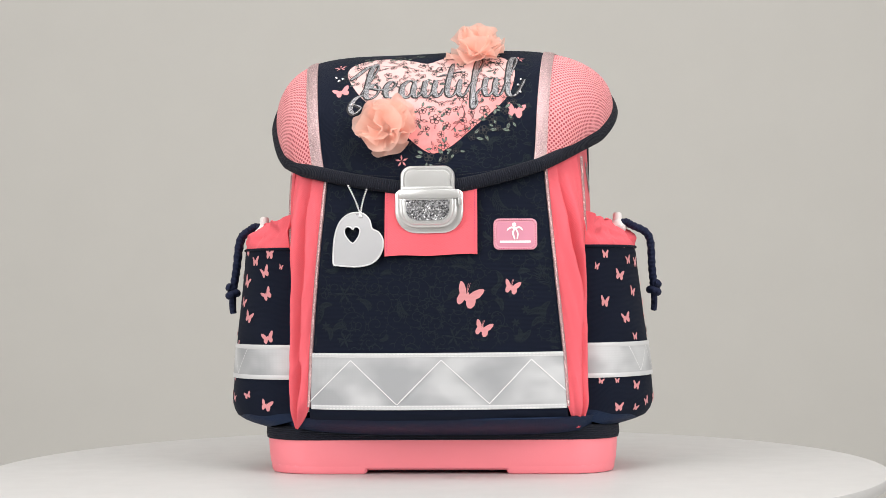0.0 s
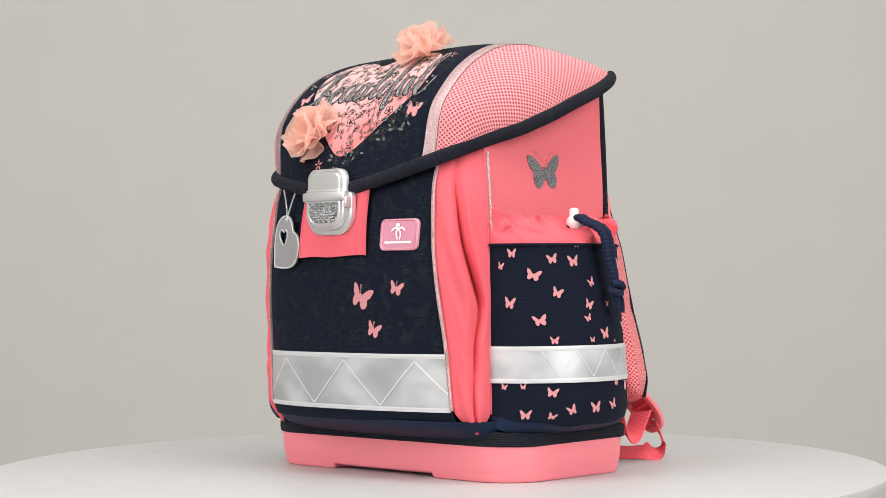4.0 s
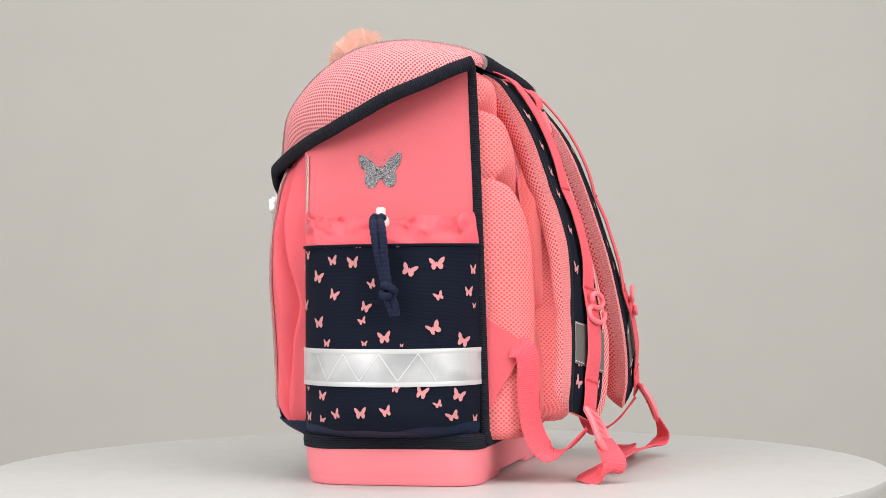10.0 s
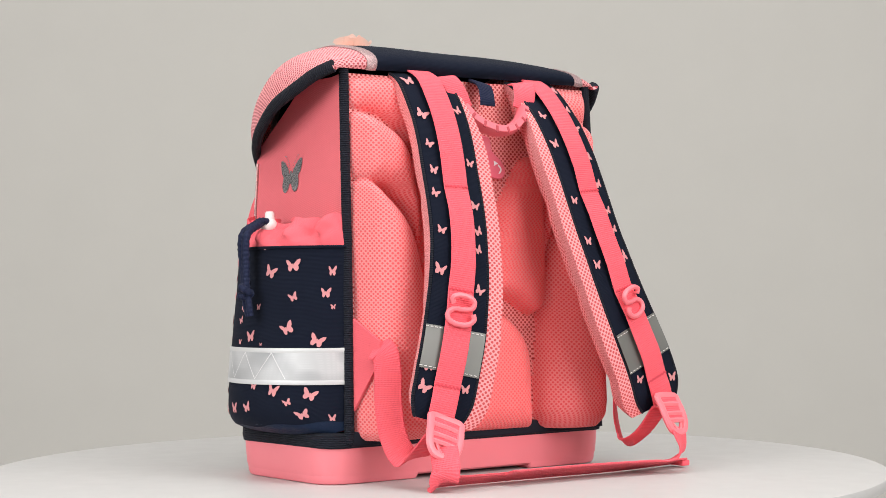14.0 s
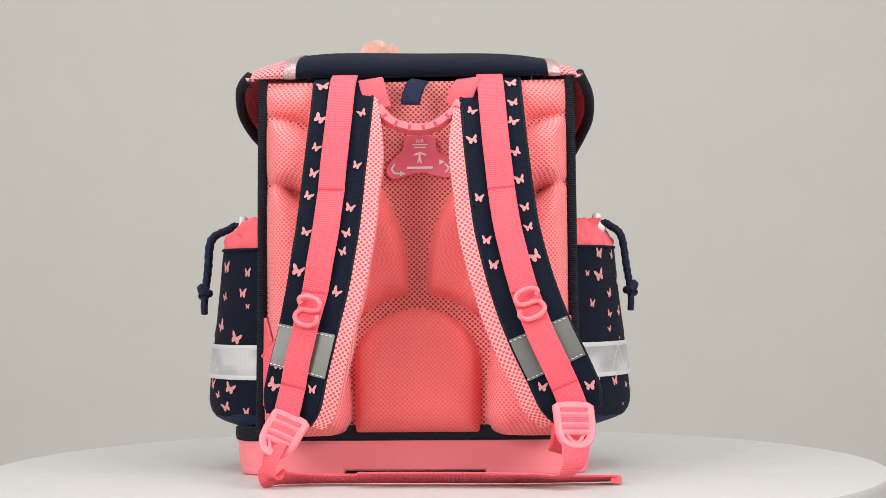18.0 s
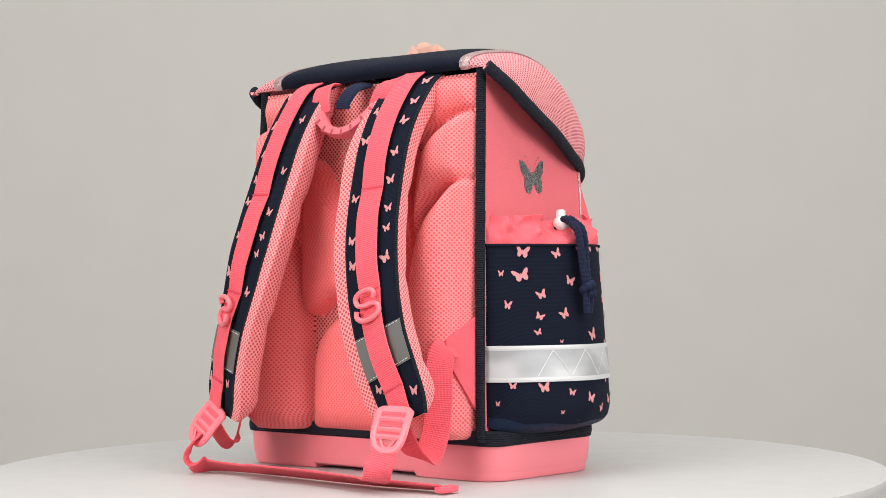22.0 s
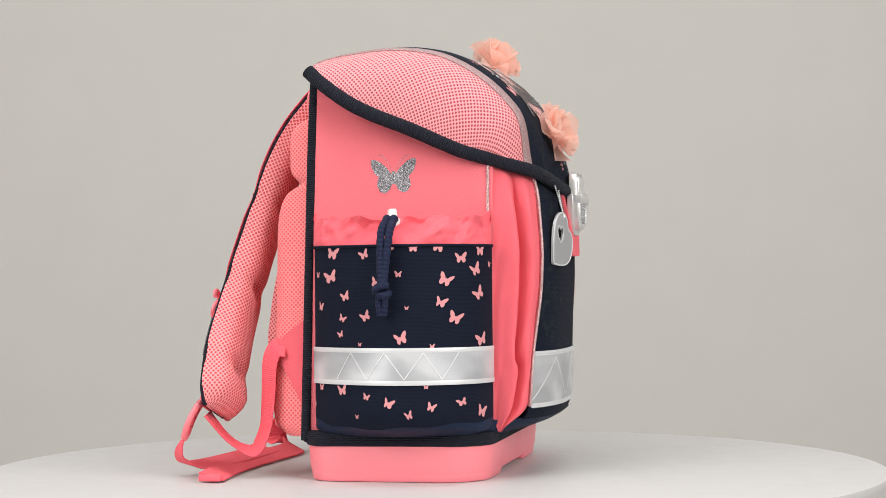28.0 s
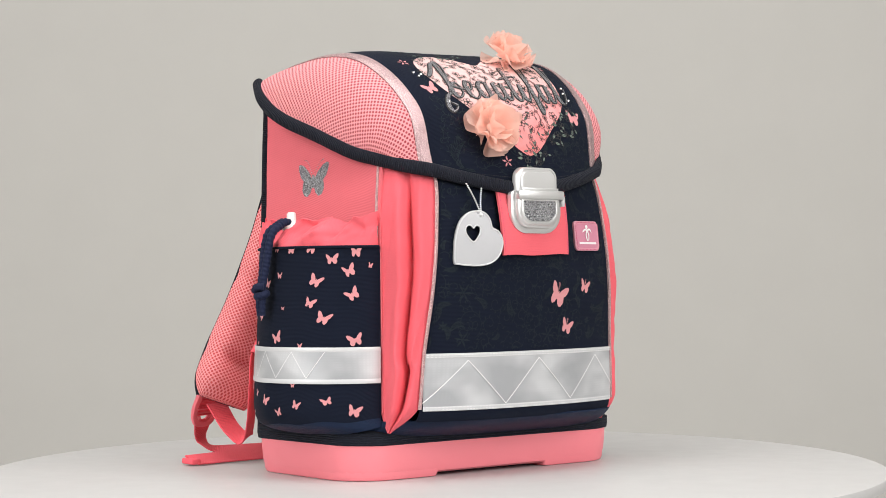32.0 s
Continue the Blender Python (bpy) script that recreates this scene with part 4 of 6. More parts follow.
badge = plate("badge", ring_loop(0.0525, 0.0860, 0.1775, 0.2018, 0.0045), front_at, [(0, -0.001), (0, 0.0014), (0.0006, 0.0020), (0.0018, 0.0020), (0.0024, 0.0015)], M_BADGE_RIM, front_panel, "pink rubber badge with a white emblem")
plate("badge_field", ring_loop(0.0550, 0.0835, 0.1800, 0.1993, 0.0030), front_at, [(0, 0.0012), (0, 0.0018)], M_BADGE, badge)
em = []
em.append(nib([(0.0690, 0.1855), (0.0675, 0.1905), (0.0690, 0.1945)], 0.0016, 0.0014))
em.append(nib([(0.0705, 0.1855), (0.0712, 0.1905), (0.0690, 0.1945)], 0.0012, 0.0012))
em.append(nib([(0.0628, 0.1925), (0.0660, 0.1948), (0.0692, 0.1942), (0.0725, 0.1950), (0.0752, 0.1925)], 0.0014, 0.0014))
em.append([(0.0685 + 0.0010 * math.cos(t), 0.1970 + 0.0010 * math.sin(t), 0.0016) for t in np.linspace(0, 6.28, 9)])
em.append([(0.0575, 0.1838, 0.0017), (0.0810, 0.1838, 0.0017)])
ribbon_mesh(em, front_at, 0.0021, M_WHITE, "emblem", badge, "white emblem over a plain bar")
paths = []
lp = ring_loop(0.0537, 0.0848, 0.1787, 0.2006, 0.0040, 6)
for k in range(0, len(lp)):
    (ax, az), (bx, bz) = lp[k], lp[(k + 1) % len(lp)]
    m = max(1, int(math.hypot(bx - ax, bz - az) / 0.0018))
    for j in range(m):
        paths.append([(ax + (bx - ax) * (j + 0.15) / m, az + (bz - az) * (j + 0.15) / m, 0.0004), (ax + (bx - ax) * (j + 0.75) / m, az + (bz - az) * (j + 0.75) / m, 0.0004)])
tagged(ribbon_mesh(paths, front_at, 0.0022, M_STITCH_PINK, "stitching", badge, "magenta stitching"), kind="stuff")

# ---- clasp ----
def tab_at(x, z, h=0.0):
    k = (0.228 - z) / 0.054
    return (x, -0.1150 - 0.0068 * math.sin(min(k, 1) * 1.6) + 0.05 * (x - 0.005) * k - h, z)


def tab_fn(u, v):
    z = 0.2290 - 0.0545 * v
    x = -0.0310 + 0.0712 * u
    return tab_at(x, z - 0.0012 * v * (1 - u) + 0.0010 * noise.noise((u * 3, 1.0, 0.0)) * v, 0.0008 * noise.noise((u * 4, v * 3, 5.0)))


tab = surface("clasp_tab", tab_fn, 12, 14, M_GUSSET, bag, "pink cloth tab under the clasp", 0.0022, flip=True)
paths = []
for k in range(26):
    z = 0.2270 - 0.002 * k
    for x in (-0.0293, 0.0385):
        paths.append([(x, z, 0.0004), (x, z - 0.0012, 0.0004)])
tagged(ribbon_mesh(paths, lambda a, b, h: tab_at(a, b, h), 0.0005, M_STITCH_PINK, "stitching", tab), kind="stuff")


def clasp_at(x, z, h=0.0):
    return (x, -0.1216 - h, z)


def clasp_box(x0, x1, h0, h1, z0, z1, bevel):
    bm = box_bm(x0, x1, -h1, -h0, z0, z1, bevel)
    for v in bm.verts:
        v.co = Vector(clasp_at(v.co.x, v.co.z, -v.co.y))
    return bm


C0 = 0.0030
clasp = plate("clasp", [(x + C0, z) for x, z in ring_loop(-0.0255, 0.0268, 0.1908, 0.2240, (0.004, 0.004, 0.0165, 0.0165), 8)], clasp_at,
              [(0, -0.003), (0, 0.0008), (0.0008, 0.0014), (0.003, 0.0014)], M_STEEL, bag, "satin silver metal push clasp")
plate("clasp_top", [(x + C0, z) for x, z in ring_loop(-0.0212, 0.0206, 0.2215, 0.2425, (0.0085, 0.0085, 0.0015, 0.0015), 8)], clasp_at,
      [(0, -0.002), (0, 0.0030), (0.0007, 0.0040), (0.0022, 0.0042), (0.0026, 0.0034)], M_STEEL, clasp, "rounded upper plate on the flap")
plate("clasp_panel", [(x + C0, z) for x, z in ring_loop(-0.0178, 0.0172, 0.2255, 0.2388, (0.0055, 0.0055, 0.001, 0.001), 8)], clasp_at, [(0, 0.0030), (0, 0.0050), (0.0006, 0.0057), (0.0020, 0.0058)], M_STEEL, clasp)
part("hinge_bar", clasp_box(C0 - 0.0225, C0 + 0.0245, 0.0013, 0.0085, 0.2172, 0.2242, 0.0012), M_STEEL, clasp)
part("hinge_lip", clasp_box(C0 - 0.0190, C0 + 0.0190, 0.0028, 0.0075, 0.2236, 0.2262, 0.0007), M_STEEL, clasp)
plate("latch_frame", [(x + C0, z) for x, z in ring_loop(-0.0222, 0.0222, 0.1952, 0.2185, (0.002, 0.002, 0.0135, 0.0135), 8)], clasp_at,
      [(0, 0.001), (0, 0.0045), (0.0008, 0.0052), (0.0020, 0.0054), (0.0026, 0.0066), (0.0034, 0.0070), (0.0052, 0.0070), (0.0060, 0.0058)], M_STEEL, clasp)
insert = plate("crystal_insert", [(x + C0, z) for x, z in ring_loop(-0.0166, 0.0166, 0.2005, 0.2172, (0.002, 0.002, 0.009, 0.009), 8)], clasp_at,
               [(0, 0.004), (0, 0.0064)], M_CRYSTAL, clasp, "insert set with small clear crystals")
gem = []
for r in range(8):
    for k in range(17):
        x, z = -0.0156 + 0.0019 * k + (0.00095 if r % 2 else 0), 0.2160 - 0.0019 * r
        if abs(x) < 0.0158 - max(0, r - 5) * 0.0026:
            gem.append((x + C0, z))
verts, faces = [], []
for x, z in gem:
    b = len(verts)
    for q in range(6):
        a = q * math.pi / 3
        verts.append(clasp_at(x + 0.00082 * math.cos(a), z + 0.00082 * math.sin(a), 0.0062))
    for q in range(6):
        a = q * math.pi / 3 + 0.5
        verts.append(clasp_at(x + 0.00035 * math.cos(a), z + 0.00035 * math.sin(a), 0.0072))
    for q in range(6):
        faces.append((b + q, b + (q + 1) % 6, b + 6 + (q + 1) % 6, b + 6 + q))
    faces.append(tuple(b + 6 + q for q in range(6)))
M_GEM = plain("clear_crystal", (0.62, 0.62, 0.64), 0.12, 0.85)
tagged(link_mesh("crystal_setting", verts, faces, M_GEM, clasp, "rows of clear crystals", None, False), kind="stuff")
part("side_lug", clasp_box(C0 + 0.0235, C0 + 0.0262, 0.0018, 0.0073, 0.2120, 0.2200, 0.0006), M_STEEL, clasp)

# ---- printed heart and lettering on the flap ----
HEART = spline([(0.007, 0.0270), (0.021, 0.0335), (0.039, 0.0510), (0.053, 0.0646), (0.064, 0.0794), (0.068, 0.0960), (0.068, 0.1120), (0.060, 0.1290), (0.044, 0.1380), (0.026, 0.1400), (0.010, 0.1330), (-0.002, 0.1245), (-0.018, 0.1330),
                (-0.036, 0.1400), (-0.052, 0.1370), (-0.063, 0.1280), (-0.066, 0.1150), (-0.062, 0.1000), (-0.052, 0.0810), (-0.036, 0.0620), (-0.018, 0.0450), (-0.004, 0.0320)], 3, True)
n_ = Nodes("blush_heart_print")
at_ = n_.uv()
xy_ = n_.add("ShaderNodeSeparateXYZ", Vector=at_).outputs
fade_ = n_.math("ADD", n_.math("MULTIPLY_ADD", xy_[1], -11.0, 1.25), n_.math("MULTIPLY", xy_[0], 4.5))
fade_ = n_.math("ADD", fade_, n_.math("MULTIPLY_ADD", n_.noise(at_, 60.0, 3.0), 0.7, -0.35))
n_.bump(n_.noise(at_, 2500.0, 2.0), 0.2, 0.0003)
M_HEART = n_.set(n_.ramp(fade_, [(0.2, (0.72, 0.46, 0.445)), (0.55, (0.76, 0.37, 0.365)), (0.9, (0.79, 0.24, 0.24))]), 0.8, 0.0, 0.1, 0.25)
M_INK = plain("dark_ink", (0.02, 0.018, 0.02), 0.7)
M_GREEN = plain("grey_green_ink", (0.20, 0.26, 0.22), 0.8)
M_PETAL_PRINT = plain("blossom_ink", (0.82, 0.36, 0.38), 0.8)
M_PALE_PRINT = plain("pale_blossom_ink", (0.78, 0.62, 0.58), 0.8)
decal("heart_print", [tuple(p) for p in HEART], lambda a, b, h: flap_at(a, b, -0.00022), M_HEART, flap, "large blush heart print filled with blossoms", 0.005)

inside_heart = poly_depth([tuple(p) for p in HEART])
rng = random.Random(7)
ink, fills, pale, leaves_dark, leaf_fill = [], [], [], [], []


def blossom(x, y, r, turn, filled):
    for k in range(5):
        a = turn + 2 * math.pi * k / 5
        px_, py_ = x + r * 0.58 * math.cos(a), y + r * 0.58 * math.sin(a)
        ring = [(px_ + r * 0.36 * math.cos(t), py_ + r * 0.36 * math.sin(t)) for t in np.linspace(0, 2 * math.pi, 9)]
        ink.append([(q[0], q[1], r * 0.13) for q in ring])
        if filled:
            filled.append(ring[:-1])
    ink.append([(x + r * 0.12 * math.cos(t), y + r * 0.12 * math.sin(t), r * 0.2) for t in np.linspace(0, 2 * math.pi, 7)])


def leaf(x, y, length, turn, out):
    c, s = math.cos(turn), math.sin(turn)
    path = [(0, 0), (0.35, 0.20), (0.7, 0.16), (1, 0), (0.7, -0.16), (0.35, -0.20), (0, 0)]
    pts = [(x + (u * c - v * s) * length, y + (u * s + v * c) * length) for u, v in path]
    ink.append([(q[0], q[1], length * 0.07) for q in pts])
    ink.append([(x, y, length * 0.05), (x + c * length, y + s * length, length * 0.05)])
    if out is not None:
        out.append(pts[:-1])


spots = []
tries = 0
while len(spots) < 100 and tries < 6000:
    tries += 1
    x, y = rng.uniform(-0.07, 0.072), rng.uniform(0.024, 0.142)
    r = rng.choice((0.0024, 0.0030, 0.0036, 0.0046))
    if inside_heart(x, y) < r * 0.6 or any(math.hypot(x - u, (y - v) * 0.9) < (r + w) * 1.12 for u, v, w in spots):
        continue
    if y < 0.075 and x > 0.012 + (y - 0.03) * 0.5 and rng.random() < 0.55:
        continue
    spots.append((x, y, r))
    blossom(x, y, r, rng.uniform(0, 6), rng.choice((fills, pale, None)))
    for _ in range(rng.choice((1, 2, 3))):
        a = rng.uniform(0, 6.28)
        leaf(x + r * 1.05 * math.cos(a), y + r * 1.05 * math.sin(a), rng.uniform(0.0032, 0.0055), a + rng.uniform(-0.6, 0.6), rng.choice((None, leaf_fill)))
# sprigs round the tip and the right-hand edge
for x, y, r in ((0.045, 0.0470, 0.0042), (0.052, 0.0560, 0.0040), (0.056, 0.0490, 0.0030), (0.036, 0.0405, 0.0030), (0.003, 0.0245, 0.0042), (0.015, 0.0225, 0.0036), (0.010, 0.0165, 0.0030), (0.062, 0.0640, 0.0034), (0.068, 0.0730, 0.0028),
                (-0.026, 0.1420, 0.0038), (-0.014, 0.1400, 0.0030), (-0.046, 0.1420, 0.0034), (0.066, 0.0570, 0.0026), (0.024, 0.0290, 0.0026)):
    blossom(x, y, r, rng.uniform(0, 6), pale)
    for _ in range(3):
        a = rng.uniform(0, 6.28)
        leaf(x + r * 1.1 * math.cos(a), y + r * 1.1 * math.sin(a), rng.uniform(0.004, 0.007), a, leaf_fill)
for pts in (spline([(-0.060, 0.118), (-0.045, 0.126), (-0.030, 0.122), (-0.018, 0.128)], 5), spline([(0.02, 0.046), (0.03, 0.06), (0.028, 0.072), (0.04, 0.078)], 5), spline([(-0.012, 0.044), (-0.004, 0.056), (-0.008, 0.066)], 5),
            spline([(0.045, 0.126), (0.055, 0.118), (0.060, 0.108)], 5)):
    ink.append([(p[0], p[1], 0.0005) for p in pts])
tagged(scatter_shape(fills, flap_at, -0.0001, M_PETAL_PRINT, "blossom_print", flap, "small printed pink blossoms"), kind="stuff")
tagged(scatter_shape(pale, flap_at, -0.0001, M_PALE_PRINT, "pale_blossom_print", flap, "small printed pale blossoms"), kind="stuff")
tagged(scatter_shape(leaf_fill, flap_at, -0.00005, M_GREEN, "leaf_print", flap, "small printed grey-green leaves"), kind="stuff")
tagged(ribbon_mesh(ink, flap_at, 0.00005, M_INK, "ink_outline", flap, "fine dark outlines of blossoms and leaves"), kind="stuff")

# the word beautiful in glittering script
SCRIPT = {
    "b": [[(-0.15, 0.3), (0.2, 1.0), (0.52, 1.9), (0.42, 2.25), (0.24, 1.9), (0.12, 0.9), (0.1, 0.2), (0.3, 0.0), (0.62, 0.25), (0.66, 0.7), (0.45, 0.9), (0.3, 0.7), (0.6, 0.55), (0.95, 0.5)], [(0.5, 2.2), (0.1, 2.1), (-0.45, 1.5), (-0.75, 1.25)], [(0.1, 0.3), (-0.35, 0.1), (-0.6, -0.45), (-0.4, -0.8), (-0.1, -0.5), (-0.5, -0.25)]],
    "e": [[(0.0, 0.45), (0.35, 0.55), (0.52, 0.85), (0.33, 1.02), (0.1, 0.7), (0.12, 0.2), (0.36, -0.02), (0.62, 0.12), (0.85, 0.5)]],
    "a": [[(0.62, 0.86), (0.38, 1.02), (0.08, 0.7), (0.08, 0.2), (0.28, -0.02), (0.5, 0.25), (0.66, 0.98)], [(0.66, 1.0), (0.58, 0.3), (0.7, 0.0), (0.88, 0.1), (1.05, 0.5)]],
    "u": [[(0.0, 0.5), (0.14, 1.0), (0.08, 0.35), (0.22, -0.02), (0.46, 0.25), (0.62, 1.0)], [(0.62, 1.0), (0.56, 0.3), (0.68, 0.0), (0.86, 0.1), (1.0, 0.5)]],
    "t": [[(0.42, 2.0), (0.26, 1.0), (0.2, 0.3), (0.34, -0.02), (0.55, 0.1), (0.7, 0.5)], [(-0.2, 1.22), (0.2, 1.34), (0.85, 1.46)]],
    "i": [[(0.16, 1.0), (0.08, 0.3), (0.2, 0.0), (0.4, 0.12), (0.55, 0.5)], [(0.22, 1.45), (0.26, 1.36)]],
    "f": [[(0.0, 0.45), (0.4, 1.2), (0.66, 2.0), (0.52, 2.3), (0.36, 1.9), (0.26, 0.8), (0.22, -0.4), (0.3, -0.72), (0.44, -0.4), (0.4, 0.1), (0.7, 0.5)]],
    "l": [[(0.0, 0.45), (0.35, 1.3), (0.56, 2.1), (0.42, 2.35), (0.26, 1.9), (0.18, 0.5), (0.32, 0.0), (0.6, 0.1), (0.85, 0.6), (0.98, 0.95)]],
}
ADVANCE = {"b": 0.92, "e": 0.80, "a": 1.0, "u": 0.96, "t": 0.66, "i": 0.52, "f": 0.68, "l": 0.8}
glint, edge, cursor = [], [], 0.0
total = sum(ADVANCE[c] for c in "beautiful")
for c in "beautiful":
    for path in SCRIPT[c]:
        pts = []
        for u, v in path:
            x = -0.0500 + (cursor + u) / total * 0.1240
            y = 0.0790 + v * 0.0200 + 0.0015 * v * (v - 1)
            pts.append((x, y))
        glint.append(nib(pts, 0.0037, 0.0011))
        edge.append([(x - 0.0006, y - 0.0004, w + 0.0014) for x, y, w in nib(pts, 0.0037, 0.0011)])
    cursor += ADVANCE[c]
ribbon_mesh(edge, flap_at, 0.0002, M_INK, "lettering_shadow", flap, "black edge of the lettering")
ribbon_mesh(glint, flap_at, 0.0004, M_SILVER_GLITTER, "lettering", flap, "silver glitter script reading beautiful")

for x, y, size, deg in ((-0.0690, 0.0905, 0.0155, 20), (0.0695, 0.0650, 0.0165, -8)):
    decal("butterfly_print", butterfly(size, deg, 0.95, 0.8), lambda a, b, h, x=x, y=y: flap_at(x + a, y + b, -0.0001), M_PRINT, flap, "printed pink butterfly")
for x, y in ((-0.018, 0.0215), (-0.073, 0.128), (0.071, 0.128)):
    petals = []
    for k in range(5):
        a = 0.4 + 2 * math.pi * k / 5
        petals.append([(x + r * math.cos(a + d), y + r * math.sin(a + d)) for r, d in ((0.0005, 0), (0.003, 0.28), (0.0052, 0.0), (0.003, -0.28))])
    scatter_shape(petals, flap_at, -0.0001, M_PRINT, "star_flower_print", flap, "printed pink star flower")
for x, y in ((-0.0720, 0.1050), (-0.0745, 0.1100), (-0.0690, 0.1070), (-0.0590, 0.0740), (0.0735, 0.0970), (0.0715, 0.0905), (0.0735, 0.0830)):
    p, q = np.array(flap_at(x, y, -0.0004)), np.array(flap_at(x, y, 0.0012))
    bm = bmesh.new()
    bmesh.ops.create_icosphere(bm, subdivisions=1, radius=0.0013, matrix=Matrix.Translation((p + q) / 2))
    part("rhinestone", bm, M_GEM, flap, "small clear rhinestone", False)

# stitch line along the hem
paths = []
for k in range(90):
    a = -0.0895 + 0.002 * k
    paths.append([(a, 0.0085, 0.0004), (a + 0.0012, 0.0085, 0.0004)])
tagged(ribbon_mesh(paths, flap_at, 0.0004, M_INK, "hem_stitching", flap, "dark stitching above the hem"), kind="stuff")

# ---- fabric flowers ----
n_ = Nodes("peach_chiffon")
at_ = n_.place()
c_ = n_.mix(n_.noise(at_, 120.0, 3.0), (0.985, 0.64, 0.54), (0.99, 0.74, 0.65))
M_CHIFFON = n_.set(c_, 0.8, 0.0, 0.2, 0.1)
tr_ = n_.add("ShaderNodeBsdfTranslucent", Color=c_)
mx_ = n_.add("ShaderNodeMixShader", i0=0.55, i1=n_.bsdf.outputs[0], i2=tr_.outputs[0])
sheer_ = n_.add("ShaderNodeMixShader", i0=0.22, i1=mx_.outputs[0], i2=n_.add("ShaderNodeBsdfTransparent").outputs[0])
n_.put(n_.tree.nodes["Material Output"].inputs[0], sheer_.outputs[0])


def petal_mesh(rng, size, spread):
    """A ruffled fan of sheer chiffon, standing on its stem point."""
    verts, faces = [], []
    NR, NA = 6, 16
    ph = [rng.uniform(0, 6.28) for _ in range(4)]
    for r in range(NR + 1):
        t = r / NR
        for a in range(NA + 1):
            w = (a / NA - 0.5) * 2
            phi = w * spread
            reach = size * t * (1 - 0.10 * w * w + 0.06 * math.sin(3 * w + ph[0]) + 0.03 * math.sin(9 * w + ph[3]))
            ruffle = 0.20 * t ** 1.5 * math.sin(4.2 * w + ph[1]) + 0.10 * t * t * math.sin(8.0 * w + ph[2])
            verts.append((reach * math.sin(phi), size * (0.16 * t * t + ruffle), reach * math.cos(phi)))
    row = NA + 1
    for r in range(NR):
        for a in range(NA):
            i = r * row + a
            faces.append((i, i + 1, i + row + 1, i + row))
    me = bpy.data.meshes.new("petal")
    me.from_pydata(verts, [], faces)
    me.polygons.foreach_set("use_smooth", [True] * len(me.polygons))
    me.materials.append(M_CHIFFON)
    return me


def fabric_flower(a, b, size, count, seed):
    rng = random.Random(seed)
    base = Vector(flap_at(a, b, 0.001))
    up = Vector(np.array(flap_at(a, b, 0.01)) - np.array(flap_at(a, b, 0.0))).normalized()
    bm = bmesh.new()
    bmesh.ops.create_uvsphere(bm, u_segments=12, v_segments=8, radius=size * 0.16, matrix=Matrix.Translation(base + up * size * 0.08))
    flower = part("fabric_flower", bm, M_CHIFFON, bag, "peach chiffon flower sewn on the flap")
    meshes = [petal_mesh(rng, size, rng.uniform(0.75, 1.15)) for _ in range(6)]
    turn = up.to_track_quat("Z", "Y").to_matrix().to_4x4()
    for k in range(count):
        ring = k / count
        lean = 88 - 62 * ring ** 1.2 + rng.uniform(-16, 16)
        m = Matrix.Translation(base + up * (0.0012 + 0.0020 * ring)) @ turn @ Matrix.Rotation(k * 2.39996 + rng.uniform(-0.3, 0.3), 4, "Z") @ Matrix.Translation((0, -size * 0.10, 0)) @ Matrix.Rotation(radians(lean), 4, "X") @ Matrix.Scale(rng.uniform(0.85, 1.08) * (1.0 - 0.10 * ring), 4)
        ob = new("petal", meshes[k % 6])
        ob.parent = flower
        ob.matrix_local = m
    return flower


fabric_flower(-0.0300, 0.0480, 0.0235, 16, 3)
fabric_flower(0.0385, 0.1350, 0.0235, 16, 11)
# ---- side pockets: print, bands, cords ----
RIGHT_UPPER = [(-0.7, 0.1745, 0.0088, 0), (-0.36, 0.17, 0.0094, 10), (-0.18, 0.1684, 0.011, 5), (-0.52, 0.1579, 0.0109, -15), (-0.34, 0.1444, 0.0102, -20), (-0.74, 0.1368, 0.0114, -10), (-0.04, 0.1519, 0.0084, 25), (-0.08, 0.1353, 0.0097, -20), (0.12, 0.1353, 0.0063, 0),
               (0.22, 0.1624, 0.0117, -20), (0.42, 0.1669, 0.0118, 5), (0.44, 0.1429, 0.0085, 25), (0.78, 0.1624, 0.0097, 0), (0.72, 0.1459, 0.0097, 0), (0.8, 0.1353, 0.0053, 0), (-0.14, 0.182, 0.0076, 0), (-0.42, 0.182, 0.0067, 0), (0.14, 0.1805, 0.0036, 0),
               (-0.82, 0.165, 0.0075, -15)]
RIGHT_LOWER = [(-0.5, 0.1233, 0.0106, 10), (-0.4, 0.1082, 0.0076, 0), (-0.1, 0.1248, 0.0067, 20), (-0.08, 0.1082, 0.0053, 0), (0.06, 0.1127, 0.011, 8), (0.18, 0.1067, 0.0032, 0), (0.4, 0.1188, 0.0118, 30), (0.66, 0.1097, 0.0118, -20), (-0.66, 0.0736, 0.0052, 0),
               (-0.44, 0.0691, 0.0091, -10), (0.14, 0.0751, 0.0072, -10), (0.32, 0.0721, 0.0118, -15), (0.62, 0.0691, 0.0109, -20), (0.44, 0.0631, 0.0068, 25), (0.56, 0.054, 0.009, 20), (0.08, 0.0585, 0.0097, 20), (-0.1, 0.057, 0.0107, 5), (-0.3, 0.0555, 0.0094, 25),
               (-0.64, 0.0525, 0.009, 0), (-0.44, 0.051, 0.0068, -20), (0.8, 0.051, 0.0079, 0), (-0.82, 0.0735, 0.006, -15)]
